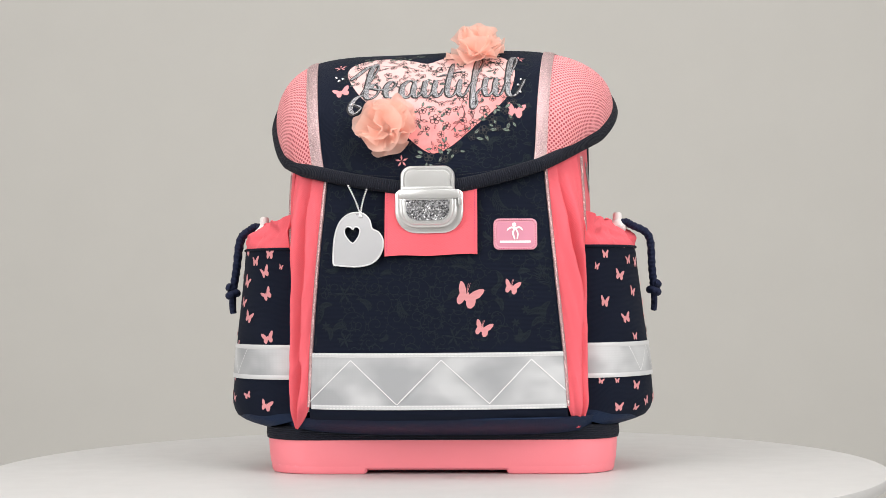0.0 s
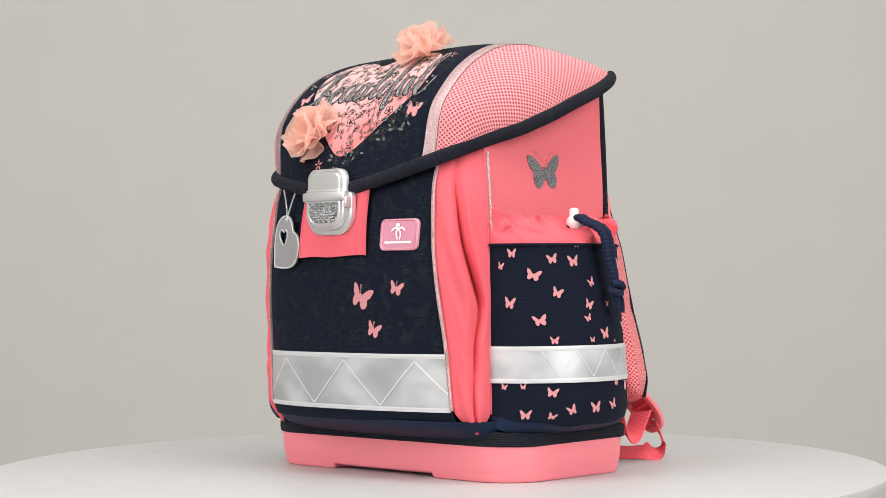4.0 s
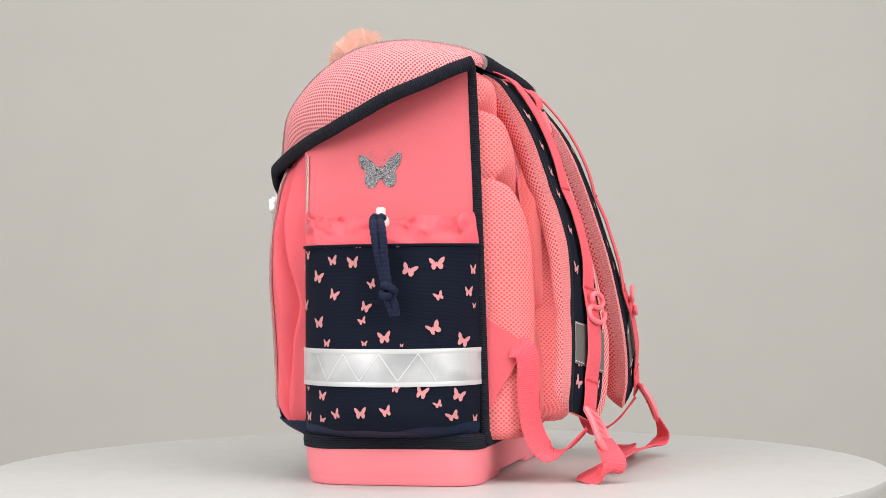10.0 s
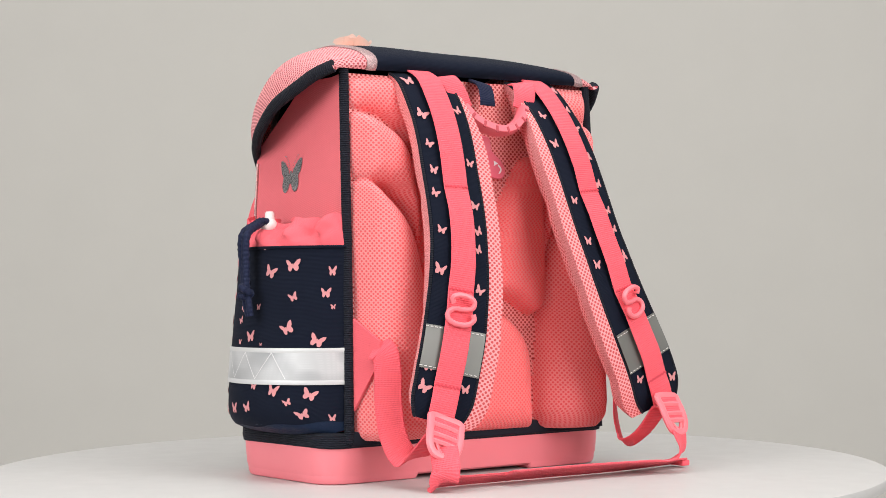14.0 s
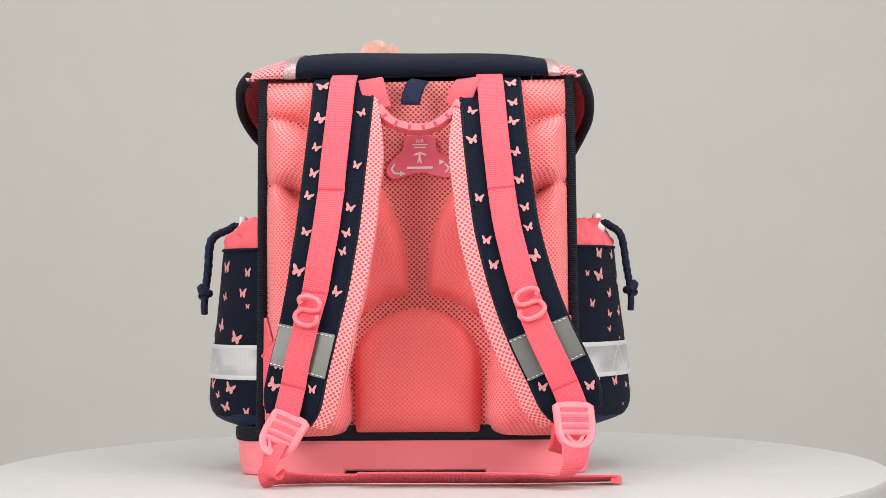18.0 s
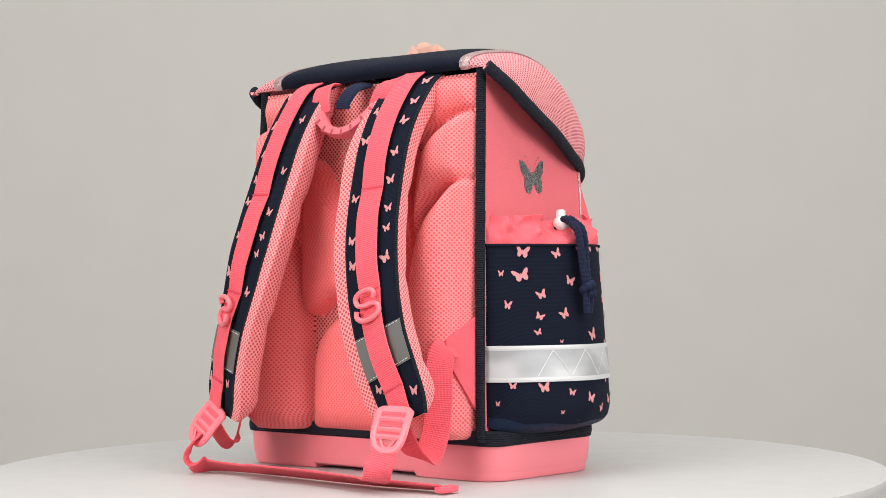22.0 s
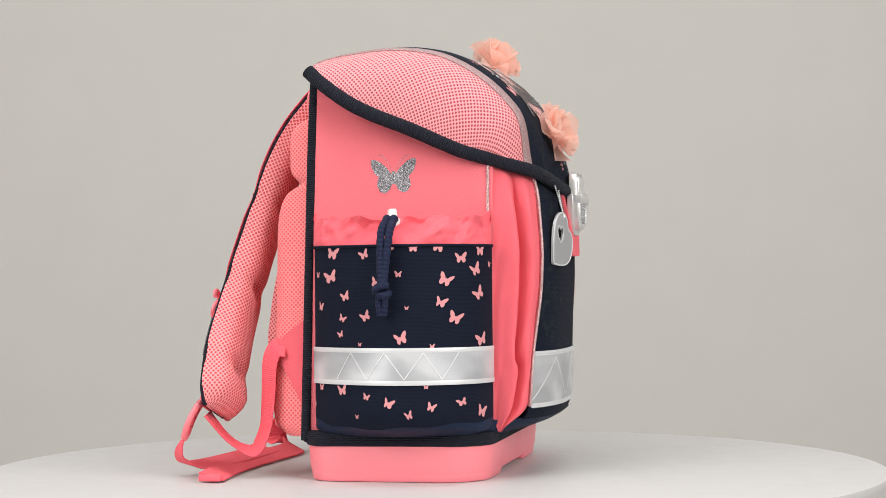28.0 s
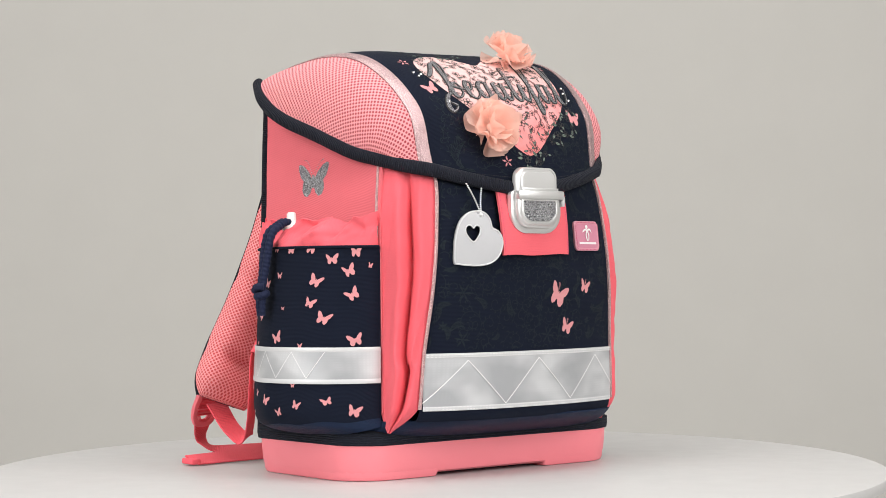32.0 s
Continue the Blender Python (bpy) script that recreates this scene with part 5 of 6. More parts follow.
LEFT_UPPER = [(0.5, 0.176, 0.0118, -10), (0.2, 0.1745, 0.0088, 25), (0.52, 0.1579, 0.0118, 15), (0.72, 0.1594, 0.0061, 0), (0.1, 0.1534, 0.0093, -15), (0.36, 0.1429, 0.0088, 20), (0.66, 0.1353, 0.0086, -10), (-0.36, 0.1383, 0.0099, -18), (-0.4, 0.1549, 0.0118, -25),
               (-0.7, 0.1444, 0.0118, 35), (-0.66, 0.1624, 0.0118, 25), (-0.52, 0.1715, 0.0103, 5), (-0.72, 0.1775, 0.0118, 0), (-0.34, 0.1805, 0.0118, -10), (-0.16, 0.179, 0.0077, 0), (0.0, 0.1805, 0.0083, 0), (-0.06, 0.1594, 0.0062, 0), (-0.12, 0.1338, 0.0036, 0),
               (-0.865, 0.1665, 0.0056, -15)]
LEFT_LOWER = [(0.38, 0.1263, 0.0069, -25), (0.18, 0.1278, 0.0091, 30), (0.4, 0.1142, 0.006, 20), (-0.08, 0.1112, 0.0115, 20), (0.22, 0.1067, 0.0037, 0), (-0.3, 0.1052, 0.0049, 0), (-0.74, 0.1097, 0.0118, 15), (-0.48, 0.1263, 0.0118, -20), (0.64, 0.0736, 0.0066, 0),
               (0.38, 0.0721, 0.0101, 10), (0.16, 0.0676, 0.0063, -15), (0.0, 0.0631, 0.0097, -20), (-0.14, 0.054, 0.0081, 20), (-0.3, 0.06, 0.0084, -20), (-0.54, 0.0631, 0.0073, 20), (-0.74, 0.0555, 0.0118, -15), (-0.26, 0.0751, 0.0048, 0), (0.8, 0.06, 0.0053, 0),
               (0.24, 0.0525, 0.0042, 0)]
rng = random.Random(21)
for side, spots in ((1, RIGHT_UPPER + RIGHT_LOWER), (-1, LEFT_UPPER + LEFT_LOWER)):
    at = pocket_at(side)
    for s, z, size, deg in spots:
        near, far = rng.uniform(0.75, 1.0), rng.uniform(0.6, 1.0)

        def on(a, b, h, s=s, z=z, at=at, side=side):
            zz = z + b
            t = math.asin(min(max(math.sin(0.5 * math.pi * s) + a / 0.0695, -0.999), 0.999)) / (0.5 * math.pi)
            if abs(s) > 0.6:
                t = s + a / 0.085
            return at(min(max(t, -0.99), 0.99), min(max(zz, 0.049), 0.1808), 0.0003)

        decal("butterfly_print", [(x * side, y) for x, y in butterfly(size, deg, near, far)], on, M_PRINT, pockets[side], "printed pink butterfly", 0.004)
    # thin edge along the pocket's mouth
    sweep("pocket_edge", [at(t, 0.1808, 0.0002) for t in np.linspace(-0.97, 0.97, 40)], [(0, 0, 1)] * 40, round_section(0.0012, 6), M_NAVY, pockets[side], "stitched navy edge")
    # reflective band with zigzag
    tops = [-0.505 + 0.266 * k for k in range(4)]
    strip, paths = band(at, -0.985, 0.985, 0.0762, 0.1040, [(q, 0.1005) for q in tops], [(q + 0.13, 0.0805) for q in tops], pockets[side], 40, flip=(side < 0))
    verts, faces = [], []
    for path in paths:
        base = len(verts)
        for x, z, w in path:
            verts += [at(x - 0.0028, z, 0.0011), at(x + 0.0028, z, 0.0011)]
        for i in range(len(path) - 1):
            a = base + 2 * i
            faces.append((a, a + 1, a + 3, a + 2))
    link_mesh("zigzag", verts, faces, M_LINE, strip, "white zigzag weld line")

M_CORD = webbing("navy_cord", (0.011, 0.016, 0.046), 0.0034, 0.02)
M_LOCK = plain("white_plastic", (0.80, 0.77, 0.76), 0.3, 0.0, 900.0, 0.02, 0.03)


def ball(name, p, r, mat, parent, label="", squash=(1, 1, 1)):
    bm = bmesh.new()
    bmesh.ops.create_uvsphere(bm, u_segments=16, v_segments=10, radius=r, matrix=Matrix.LocRotScale(p, None, squash))
    return part(name, bm, mat, parent, label)


def tube(name, pts, r, mat, parent, label="", n=6, sides=8, braid=0.0):
    P = spline(pts, n)
    out, ref = [], np.array((0.31, 0.22, 0.92))
    for i in range(len(P)):
        T = unit(P[min(i + 1, len(P) - 1)] - P[max(i - 1, 0)])
        S = ref - T * ref.dot(T)
        if np.linalg.norm(S) < 0.2:
            ref = np.array((0.9, 0.3, 0.1))
            S = ref - T * ref.dot(T)
        ref = unit(S)
        out.append(ref)
    wave = [1.0 + braid * (1 if i % 2 else -1) for i in range(len(P))] if braid else None
    return sweep(name, P, out, round_section(r, sides), mat, parent, label, scale=wave)


for side, lock, low in ((1, (0.1510, 0.001, 0.1985), [(0.176, 0.006, 0.190), (0.1785, 0.010, 0.165), (0.1800, 0.0145, 0.1475)]), (-1, (-0.1470, -0.001, 0.1980), [(-0.1665, 0.000, 0.190), (-0.1705, 0.001, 0.165), (-0.1735, 0.001, 0.1475)])):
    lk = ball("cord_lock", lock, 0.0072, M_LOCK, bag, "white plastic cord lock", (1.0, 0.95, 0.9))
    bm = bmesh.new()
    bmesh.ops.create_cone(bm, cap_ends=True, segments=14, radius1=0.0040, radius2=0.0036, depth=0.008, matrix=Matrix.Translation((lock[0] - side * 0.001, lock[1], lock[2] + 0.0072)))
    bmesh.ops.bevel(bm, geom=[e for e in bm.edges if abs(e.verts[0].co.z - e.verts[1].co.z) < 1e-5], offset=0.0008, segments=2, affect="EDGES")
    part("lock_button", bm, M_LOCK, lk)
    for off in (-0.0026, 0.0026):
        pts = [(lock[0] - side * 0.006, lock[1] + off, lock[2] - 0.006), (lock[0] + side * 0.004, lock[1] + off, lock[2] + 0.003), (lock[0] + side * 0.011, lock[1] + off, lock[2] + 0.0005)]
        pts += [(x, y + off * (1.2 - 0.5 * k), z) for k, (x, y, z) in enumerate(low)]
        tube("drawcord", pts, 0.0031, M_CORD, lk, "braided navy cord", 7, 10, 0.09)
    k = np.array(low[-1])
    knot = [tuple(k + np.array(d)) for d in ((0.000, -0.004, 0.003), (side * 0.0035, 0.000, 0.003), (side * 0.002, 0.0045, 0.000), (-side * 0.003, 0.002, -0.002), (-side * 0.002, -0.004, -0.002), (side * 0.003, -0.003, -0.004), (side * 0.002, 0.003, -0.004))]
    tube("knot", knot, 0.0031, M_CORD, lk, "knot in the navy cord", 4, 10, 0.09)
    dy = 0.004 if side > 0 else 0.0
    for off in (-0.0022, 0.0024):
        tube("cord_end", [tuple(k + np.array((0, off, -0.003))), tuple(k + np.array((side * 0.0005, off + dy * 0.7, -0.011))), tuple(k + np.array((0, off * 0.6 + dy * 1.2, -0.019)))], 0.0026, M_CORD, lk, "melted end of the cord")

# ---- glitter butterflies on the side panels ----
for side, y, z, sq in ((1, -0.0057, 0.2385, 1.0), (-1, 0.0034, 0.2355, 1.0)):
    fn = side_fn(side)

    def on(a, b, h, side=side, y=y, z=z, fn=fn):
        yy, zz = y + a, z + b
        u = (yy + 0.068) / 0.137
        top = lerp_table([(-0.07, 0.261), (0.0, 0.290), (0.07, 0.314)], yy)
        p = fn(u, (zz - 0.031) / (top - 0.031))
        return (p[0] + side * 0.0006, yy, zz)

    shape = [(x * 1.0, yv * 0.98) for x, yv in butterfly(0.0350, 2 * side)]
    decal("glitter_butterfly", shape, on, M_SILVER_GLITTER, bag, "silver glitter butterfly transfer", 0.006)
    beads, fcs = [], []
    for q in (-1, 1):
        for k in range(9):
            t = k / 8
            a, b = q * (0.0015 + 0.0075 * t + 0.002 * t * t), 0.004 + 0.0125 * math.sin(1.5 * t)
            i = len(beads)
            for e in range(6):
                ang = e * math.pi / 3
                beads.append(on(a + 0.0005 * math.cos(ang), b + 0.0005 * math.sin(ang), 0))
            fcs.append(tuple(range(i, i + 6)))
    tagged(link_mesh("feeler_transfer", beads, fcs, M_SILVER_GLITTER, bag, "dotted silver feelers"), kind="stuff")

# ---- heart tag on its ball chain ----
tag = empty("heart_tag", "silver reflective heart tag hanging from a ball chain", "reflector tag")
OUT = [(-0.0725, 0.1675), (-0.0725, 0.1770), (-0.0715, 0.1880), (-0.0680, 0.1990), (-0.0620, 0.2055), (-0.0550, 0.2080), (-0.0475, 0.2070), (-0.0425, 0.2020), (-0.0405, 0.1950), (-0.0355, 0.1925), (-0.0320, 0.1870), (-0.0318, 0.1800), (-0.0355, 0.1720),
       (-0.0425, 0.1670), (-0.0520, 0.1652), (-0.0620, 0.1655), (-0.0690, 0.1663)]
HOLE = [(-0.0565, 0.1835), (-0.0620, 0.1890), (-0.0632, 0.1940), (-0.0610, 0.1968), (-0.0580, 0.1962), (-0.0562, 0.1945), (-0.0545, 0.1965), (-0.0515, 0.1960), (-0.0503, 0.1930), (-0.0520, 0.1880)]


def tag_at(x, z, h=0.0):
    return (x, -0.1118 - h - 0.24 * (x + 0.0734), z)


def build_tag():
    smooth = lambda pts: [tuple(p) for p in spline(pts, 3, True)]
    outer, inner = smooth(OUT), smooth(HOLE)
    bm = bmesh.new()
    edges = []
    for loop in (outer, inner):
        vs = [bm.verts.new((x, z, 0)) for x, z in loop]
        edges += [bm.edges.new((a, b)) for a, b in zip(vs, vs[1:] + vs[:1])]
    bmesh.ops.triangle_fill(bm, use_beauty=True, edges=edges)
    r = bmesh.ops.extrude_face_region(bm, geom=bm.faces[:])
    for v in r["geom"]:
        if isinstance(v, bmesh.types.BMVert):
            v.co.z = 0.0018
    for v in bm.verts:
        v.co = Vector(tag_at(v.co.x, v.co.y, v.co.z))
    body = part("tag_body", bm, M_TAG, tag, "padded silver vinyl heart with a heart hole", True, 30.0)
    for name, loop, r in (("rim", outer, 0.0007), ("hole_rim", inner, 0.0006)):
        cx, cz = sum(p[0] for p in loop) / len(loop), sum(p[1] for p in loop) / len(loop)
        pts = [np.array(tag_at(cx + (x - cx) * 0.975, cz + (z - cz) * 0.975, 0.0016)) for x, z in loop]
        sweep(name, pts, [(0.0, 1.0, 0.0)] * len(pts), round_section(r, 6), M_REFLECT_EDGE, body, "welded pale rim", closed=True)
    ball("eyelet", tag_at(-0.0500, 0.2045, 0.0018), 0.0016, M_STEEL, tag)
    beads = []
    for x0 in (-0.0600, -0.0445):
        for k in range(16):
            t = k / 15
            beads.append((x0 + (-0.0500 - x0) * t + 0.001 * math.sin(3 * t) * (1 if x0 < -0.05 else -1), -0.1138 - 0.0055 * t, 0.2285 - 0.0240 * t))
    me = bpy.data.meshes.new("chain_ball")
    bm = bmesh.new()
    bmesh.ops.create_icosphere(bm, subdivisions=1, radius=0.0009)
    bm.to_mesh(me)
    bm.free()
    me.polygons.foreach_set("use_smooth", [True] * len(me.polygons))
    me.materials.append(M_STEEL)
    for p in beads:
        ob = new("chain_ball", me)
        ob.parent, ob.location = tag, p


build_tag()

# ---- straps: print, hooks, adjusters, loose webbing ----
rng = random.Random(5)
STRAP_SPOTS = {1: [(0.0165, 0.0158), (0.0160, 0.0492), (0.0165, 0.0755), (0.0160, 0.0974), (0.0180, 0.1165), (-0.016, 0.1448), (-0.0150, 0.1593), (0.0160, 0.147), (-0.016, 0.1254), (0.0170, 0.178), (-0.0170, 0.045), (-0.0175, 0.09), (0.0170, 0.2680), (-0.0150, 0.2640), (0.0165, 0.2515), (-0.0165, 0.19)],
               -1: [(-0.0165, 0.0139), (-0.0170, 0.0367), (-0.0150, 0.056), (0.016, 0.0446), (0.0175, 0.0711), (-0.0150, 0.084), (-0.0155, 0.1074), (0.0175, 0.1194), (-0.0165, 0.1309), (-0.0160, 0.1481), (0.0175, 0.1519), (0.0170, 0.1712), (-0.0155, 0.172), (-0.0175, 0.2533), (0.0160, 0.267), (-0.0170, 0.280)]}
for side in (1, -1):
    at = strap_at(side)
    for a0, b0 in STRAP_SPOTS[side]:
        shape = butterfly(rng.choice((0.0085, 0.0095, 0.0115)), rng.choice((-30, -15, 10, 25)), rng.uniform(0.7, 1.0), rng.uniform(0.7, 1.0))
        decal("butterfly_print", [(-x, -y) for x, y in shape], lambda a, b, h, a0=a0, b0=b0, at=at: at(min(max(a0 + a, -0.0226), 0.0226), b0 + b, 0.0014), M_PRINT, shoulder[side], "printed pink butterfly", 0.004)
    # S-shaped hook
    o = strap_down(side, 0.142 if side > 0 else 0.1455)
    hook = [(0.008, o + 0.006), (0.010, o + 0.002), (0.004, o - 0.001), (-0.006, o), (-0.0105, o + 0.004), (-0.009, o + 0.009), (-0.002, o + 0.0105), (0.006, o + 0.0105), (0.011, o + 0.0145), (0.0105, o + 0.020), (0.004, o + 0.0235), (-0.006, o + 0.0235), (-0.0115, o + 0.019), (-0.010, o + 0.014)]
    hook = [(side * a * 0.86, o + 0.002 + (b - o) * 0.86) for a, b in hook]
    tube("s_hook", [at(a, b, 0.0085 + 0.002 * math.sin(i * 0.6)) for i, (a, b) in enumerate(hook)], 0.0020, M_BUCKLE, shoulder[side], "coral plastic S-shaped hook", 6)


def ladder_buckle(side, centre, down, across):
    """Tri-glide adjuster with a fan-shaped lower end."""
    C, D, A = np.array(centre), unit(np.array(down, float)), np.array(across, float)
    A = unit(A - D * A.dot(D))
    N = np.cross(A, D)
    P = lambda a, d, n=0.0: C + A * a * 0.88 + D * d * 0.88 + N * n
    rim = [(-0.0125, -0.017), (0.0125, -0.017), (0.0142, -0.010), (0.0142, 0.004), (0.0120, 0.012), (0.0065, 0.0175), (-0.0065, 0.0175), (-0.0120, 0.012), (-0.0142, 0.004), (-0.0142, -0.010)]
    pts = [P(a, d, 0.0015 * math.cos(d * 90)) for a, d in [tuple(q) for q in spline(rim, 3, True)]]
    b = sweep("adjuster", pts, [tuple(N)] * len(pts), [(x * 0.85, y * 1.1) for x, y in round_section(0.0029, 8)], M_BUCKLE, bag, "coral plastic strap adjuster", closed=True)
    for d in (-0.0085, 0.0005, 0.0072):
        sweep("bar", [P(-0.0138, d, 0.001), P(0.0, d, 0.0016), P(0.0138, d, 0.001)], [tuple(N)] * 3, round_section(0.0021, 6), M_BUCKLE, b)
    for a in (-0.0042, 0.0042):
        sweep("fan_rib", [P(a * 1.9, 0.0075, 0.001), P(a * 0.55, 0.0165, 0.001)], [tuple(N)] * 2, round_section(0.0014, 6), M_BUCKLE, b)
    # webbing threaded through
    for d in (-0.0125, -0.0040, 0.0038):
        sweep("threaded_webbing", [P(0, d - 0.0042, -0.001), P(0, d - 0.002, 0.0015), P(0, d + 0.002, 0.0015), P(0, d + 0.0042, -0.001)], [tuple(A)] * 4, flat_section(0.0205, 0.0014), M_WEB, b)
    return b


ladder_buckle(1, (0.0975, 0.1560, 0.0395), (0.42, 0.38, -0.80), (1.0, -0.25, 0.4))
ladder_buckle(-1, (-0.1215, 0.1680, 0.0465), (-0.06, 0.42, -0.90), (1.0, 0.22, 0.0))


def loose(name, pts, across, label, width=0.021):
    P = spline(pts, 8)
    acr = spline(across, 8)
    sweep(name, P, [tuple(a) for a in acr], flat_section(width, 0.0016), M_WEB, bag, label)


loose("lower_webbing", [(0.1150, 0.0930, 0.1040), (0.1135, 0.1020, 0.1015), (0.1120, 0.1055, 0.0900), (0.1110, 0.1050, 0.0620), (0.1095, 0.1090, 0.0380), (0.1065, 0.1190, 0.0230), (0.1030, 0.1330, 0.0260), (0.0995, 0.1480, 0.0410)],
      [(-0.5, 0.7, 0.5), (-0.65, 0.7, 0.3), (-0.7, 0.7, 0.1), (-0.75, 0.65, 0.0), (-0.75, 0.6, 0.2), (-0.75, 0.5, 0.3), (-0.9, 0.3, 0.2), (-1.0, 0.1, 0.1)], "coral webbing from the adjuster to the base")
loose("lower_webbing", [(-0.1150, 0.0930, 0.1040), (-0.1145, 0.1020, 0.1015), (-0.1140, 0.1070, 0.0900), (-0.1140, 0.1085, 0.0620), (-0.1130, 0.1120, 0.0370), (-0.1120, 0.1220, 0.0220), (-0.1150, 0.1400, 0.0300), (-0.1195, 0.1570, 0.0510)],
      [(0.5, 0.7, 0.5), (0.6, 0.75, 0.3), (0.65, 0.75, 0.1), (0.7, 0.7, 0.0), (0.75, 0.6, 0.2), (0.75, 0.5, 0.3), (0.9, 0.3, 0.2), (1.0, 0.1, 0.1)], "coral webbing from the adjuster to the base")
loose("loose_webbing", [(0.1010, 0.1600, 0.0330), (0.1055, 0.1690, 0.0170), (0.1050, 0.1640, 0.0085), (0.0980, 0.1510, 0.0065), (0.0700, 0.1450, 0.0055), (0.0000, 0.1480, 0.0055), (-0.0800, 0.1500, 0.0050), (-0.1520, 0.1430, 0.0046)],
      [(-0.9, 0.3, 0.3), (-0.6, 0.7, 0.3), (-0.3, 0.9, 0.4), (0.1, 0.88, 0.45), (0.1, 0.91, 0.40), (0.0, 0.92, 0.38), (0.0, 0.93, 0.35), (0.0, 0.95, 0.28)], "long loose coral webbing lying on the turntable")
loose("loose_webbing", [(-0.1220, 0.1740, 0.0360), (-0.1200, 0.1800, 0.0190), (-0.1120, 0.1750, 0.0100), (-0.0900, 0.1650, 0.0088), (-0.0300, 0.1580, 0.0088), (0.0400, 0.1560, 0.0088)],
      [(1.0, 0.2, 0.1), (0.8, 0.6, 0.1), (0.3, 0.95, 0.2), (0.1, 0.95, 0.25), (0.0, 0.95, 0.28), (0.0, 0.95, 0.28)], "loose coral webbing end")
part("webbing_end", box_bm(-0.1570, -0.1485, 0.1340, 0.1520, 0.0014, 0.0062, 0.0012), M_WEB, bag, "folded and sewn end of the webbing")

# triangular tabs that hold the lower webbing
for side in (1, -1):
    tri = [(side * 0.1225, 0.0745, 0.1260), (side * 0.1235, 0.0765, 0.0560), (side * 0.1145, 0.1000, 0.0960), (side * 0.1145, 0.0990, 0.1090)]
    verts = [Vector(p) for p in tri] + [Vector((p[0] - side * 0.0022, p[1], p[2])) for p in tri]
    faces = [(0, 1, 2, 3), (7, 6, 5, 4), (0, 4, 5, 1), (1, 5, 6, 2), (2, 6, 7, 3), (3, 7, 4, 0)]
    link_mesh("webbing_tab", verts, faces, M_GUSSET, bag, "pink cloth tab holding the lower webbing", [(v[1], v[2]) for v in verts])

# ---- handle, loop and label ----
def build_handle():
    grip = spline([(0.0275, 0.0905, 0.2900), (0.0190, 0.0950, 0.2800), (0.0060, 0.0978, 0.2740), (-0.0080, 0.0985, 0.2728), (-0.0200, 0.0968, 0.2770), (-0.0310, 0.0925, 0.2865), (-0.0345, 0.0895, 0.2920)], 8)
    n = len(grip)
    out = np.array((0.0, 0.95, 0.31))
    h = sweep("handle", grip, [tuple(np.cross(unit(grip[min(i + 1, n - 1)] - grip[max(i - 1, 0)]), out)) for i in range(n)], flat_section(0.0090, 0.0115), M_RUBBER, bag, "ribbed pink rubber carrying handle")
    # Slots are bars laid on the grip; dark colour paints the recess shade.
    for k in range(7):
        i = 6 + k * 6
        p = grip[min(i, n - 4)]
        T = unit(grip[min(i + 1, n - 1)] - grip[i - 1])
        acr = unit(np.cross(T, out))
        nor = unit(np.cross(acr, T))
        if nor[1] < 0:
            nor = -nor
        sweep("slot", [p + acr * -0.0012 + nor * 0.0056, p + acr * 0.0042 + nor * 0.0056], [tuple(T)] * 2, flat_section(0.0028, 0.0012), M_SLOT_SHADE, h, "slot in the grip, its shade painted as a dark bar")
    for pts in ([(0.0360, 0.0700, 0.3150), (0.0345, 0.0805, 0.3135), (0.0315, 0.0880, 0.3030), (0.0275, 0.0912, 0.2895)], [(-0.0440, 0.0700, 0.3150), (-0.0425, 0.0805, 0.3130), (-0.0385, 0.0878, 0.3040), (-0.0345, 0.0902, 0.2915)]):
        P = spline(pts, 8)
        sweep("handle_webbing", P, [(1.0, 0.0, -0.15)] * len(P), flat_section(0.0200, 0.0018), M_WEB, h, "coral webbing of the handle")


build_handle()
P = spline([(-0.003, 0.0690, 0.3140), (-0.001, 0.0830, 0.3090), (0.002, 0.0905, 0.2985), (0.0025, 0.0915, 0.2930)], 6)
sweep("hanging_loop", P, [(1.0, 0.0, 0.18)] * len(P), flat_section(0.0155, 0.0030), M_WEB_NAVY, bag, "navy webbing hanging loop")


def label_at(x, z, h=0.0):
    return (x, back_base(z) + 0.0015 + h, z)


LOBES = [tuple(p) for p in spline([(-0.0140, 0.2700), (0.0075, 0.2700), (0.0110, 0.2590), (0.0205, 0.2500), (0.0240, 0.2420), (0.0190, 0.2355), (0.0080, 0.2375), (-0.0040, 0.2405), (-0.0160, 0.2375), (-0.0270, 0.2365), (-0.0310, 0.2430), (-0.0270, 0.2510), (-0.0175, 0.2590)], 4, True)]
M_LABEL = plain("deep_pink_rubber", (0.80, 0.15, 0.22), 0.4, 0.0, 800.0, 0.05, 0.03)
lab = plate("back_label", LOBES, label_at, [(0, -0.002), (0, 0.0016), (0.0010, 0.0024), (0.0022, 0.0020)], M_LABEL, back_panel, "three-lobed deep pink rubber label")
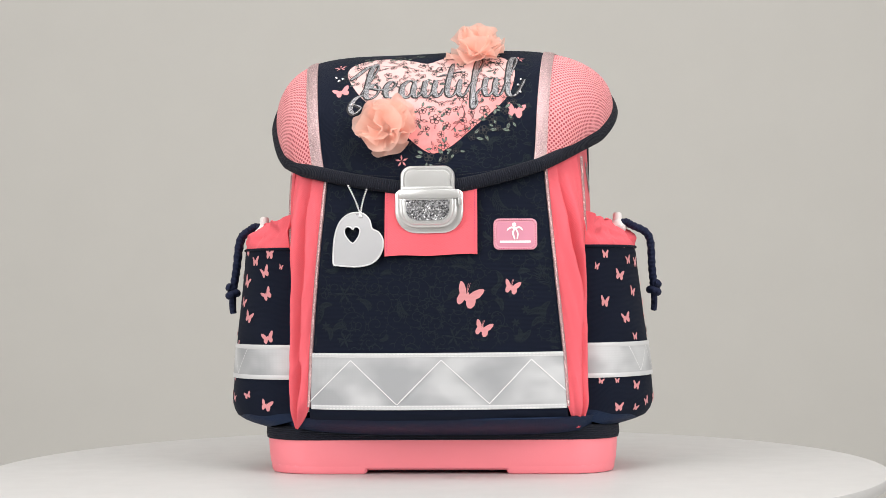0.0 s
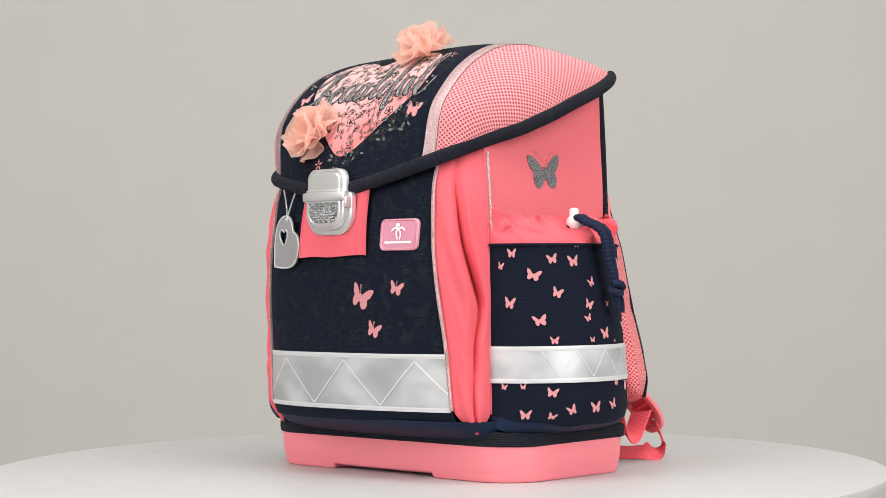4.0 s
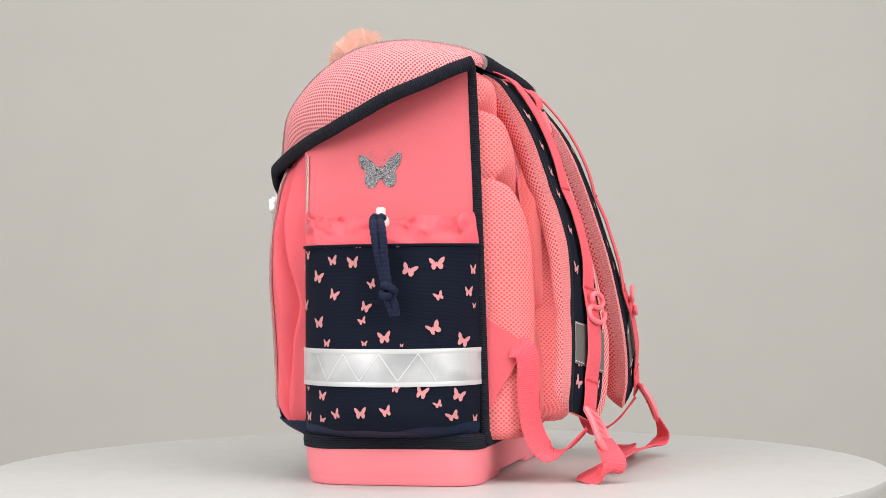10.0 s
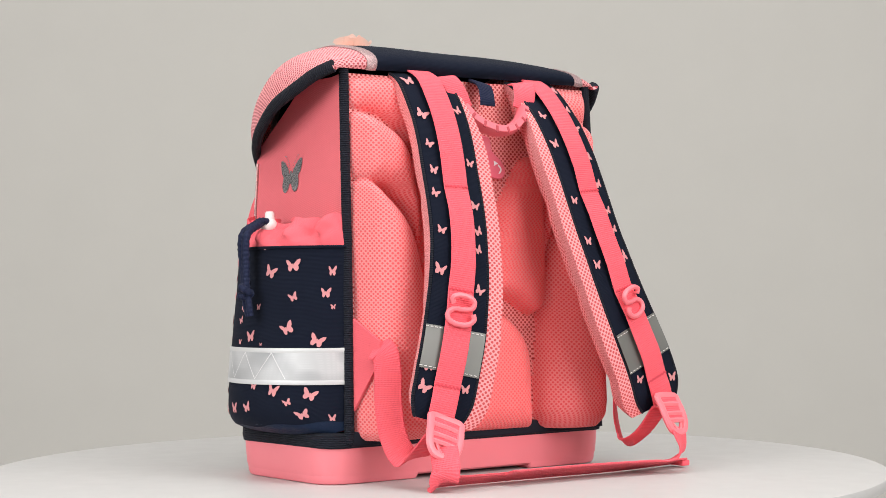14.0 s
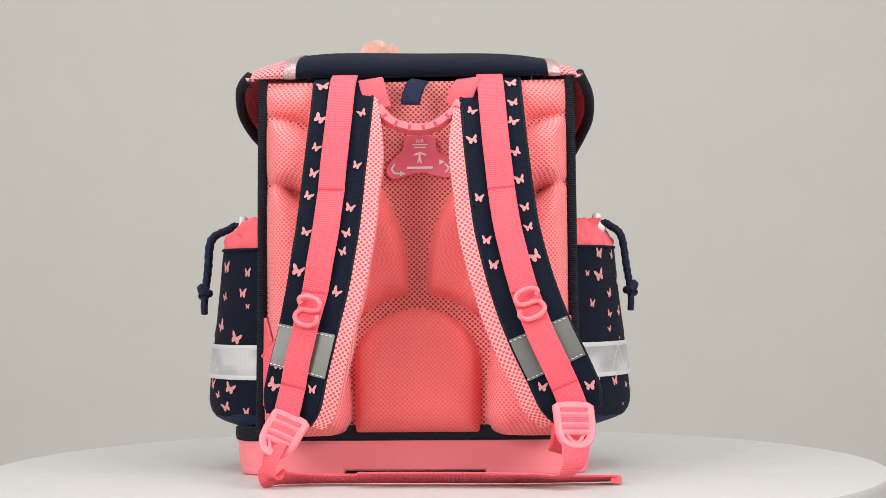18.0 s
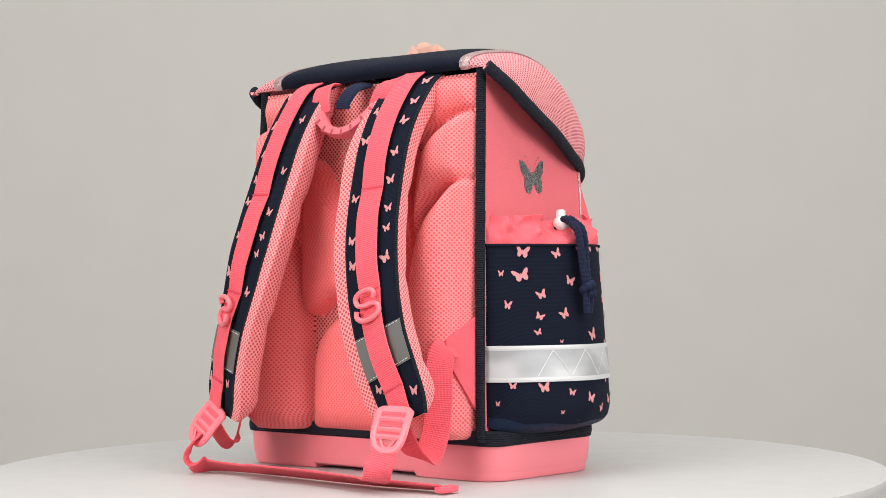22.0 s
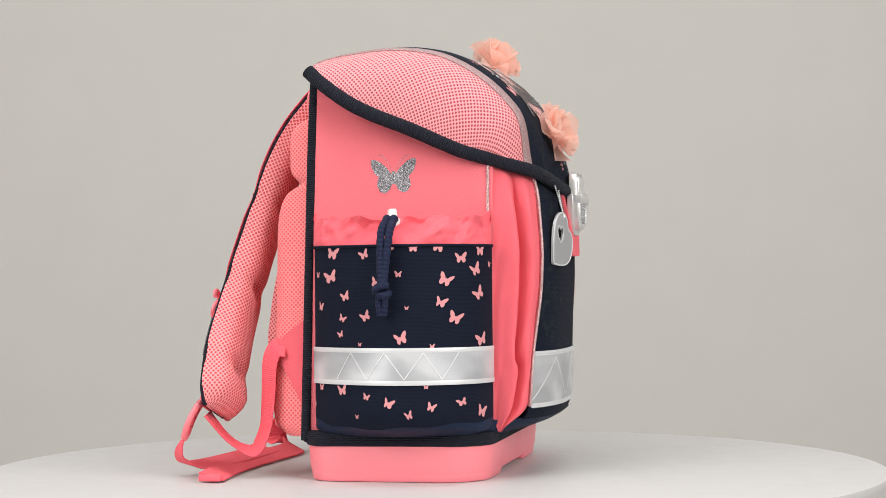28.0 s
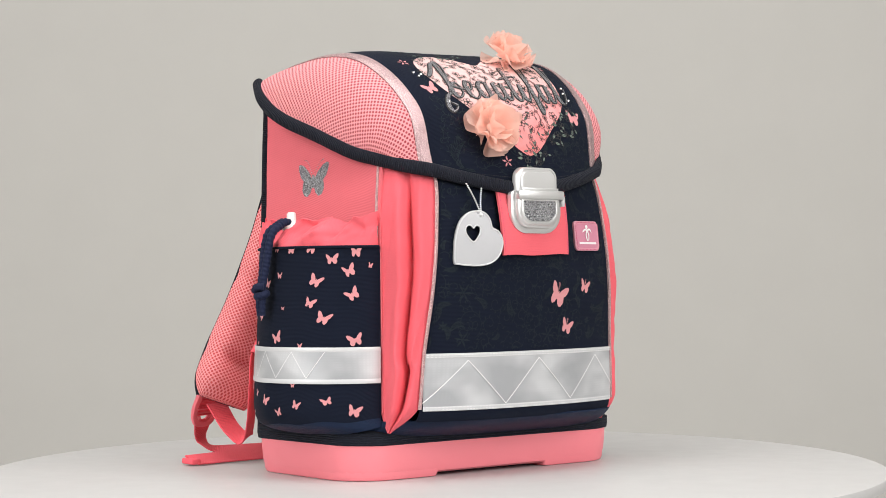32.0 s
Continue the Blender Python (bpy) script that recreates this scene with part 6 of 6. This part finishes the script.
em = [nib([(-0.0045, 0.2478), (-0.0030, 0.2530), (-0.0035, 0.2560)], 0.0016, 0.0016), nib([(-0.0015, 0.2478), (-0.0030, 0.2530)], 0.0012, 0.0012), nib([(0.0020, 0.2545), (-0.0035, 0.2562), (-0.0085, 0.2545)], 0.0014, 0.0014),
      [(0.0070, 0.2446, 0.0018), (-0.0135, 0.2446, 0.0018)], [(0.0030, 0.2630, 0.0009), (-0.0095, 0.2630, 0.0009)], [(0.0015, 0.2608, 0.0009), (-0.0080, 0.2608, 0.0009)],
      nib([(0.0165, 0.2480), (0.0190, 0.2440), (0.0170, 0.2405), (0.0120, 0.2400)], 0.0015, 0.0015), nib([(-0.0230, 0.2480), (-0.0260, 0.2440), (-0.0235, 0.2405)], 0.0015, 0.0015)]
ribbon_mesh(em, label_at, 0.0023, M_WHITE, "emblem", lab, "white emblem and plain bars")
for x, z in ((0.0105, 0.2400), (-0.0210, 0.2490)):
    scatter_shape([[(x + 0.0022, z + 0.0022), (x - 0.0022, z), (x + 0.0022, z - 0.0022)]], label_at, 0.0023, M_WHITE, "arrow_head", lab)
txt = bpy.data.curves.new("air_text", "FONT")
txt.body, txt.size, txt.align_x, txt.extrude = "AIR", 0.0044, "CENTER", 0.0001
tmp = bpy.data.objects.new("air_text", txt)
me = bpy.data.meshes.new_from_object(tmp)
bpy.data.objects.remove(tmp)
for v in me.vertices:
    v.co = Vector(label_at(-0.0033 - v.co.x, 0.2644 + v.co.y, 0.0024 + v.co.z))
me.flip_normals()
me.materials.append(M_WHITE)
ob = new("label_text", me)
ob.parent = lab
tagged(ob, "white letters reading AIR")

# ---- movement ----
def motions():
    """The turntable and what stands on it turn evenly, 9.9 degrees a second."""
    rows, table = [], []
    for t in range(33):
        deg = -4.4 - 9.9002 * t
        c, s = math.cos(radians(deg)), math.sin(radians(deg))
        rows.append((float(t), pose(0.0066 * c, 0.0066 * s, 0.0, 0, 0, deg)))
        table.append((float(t), pose(0, 0, 0, 0, 0, deg)))
    for ob in TURNING:
        walk(ob, rows)
    walk(turntable, table)


TURNING = [bag, tag]
motions()
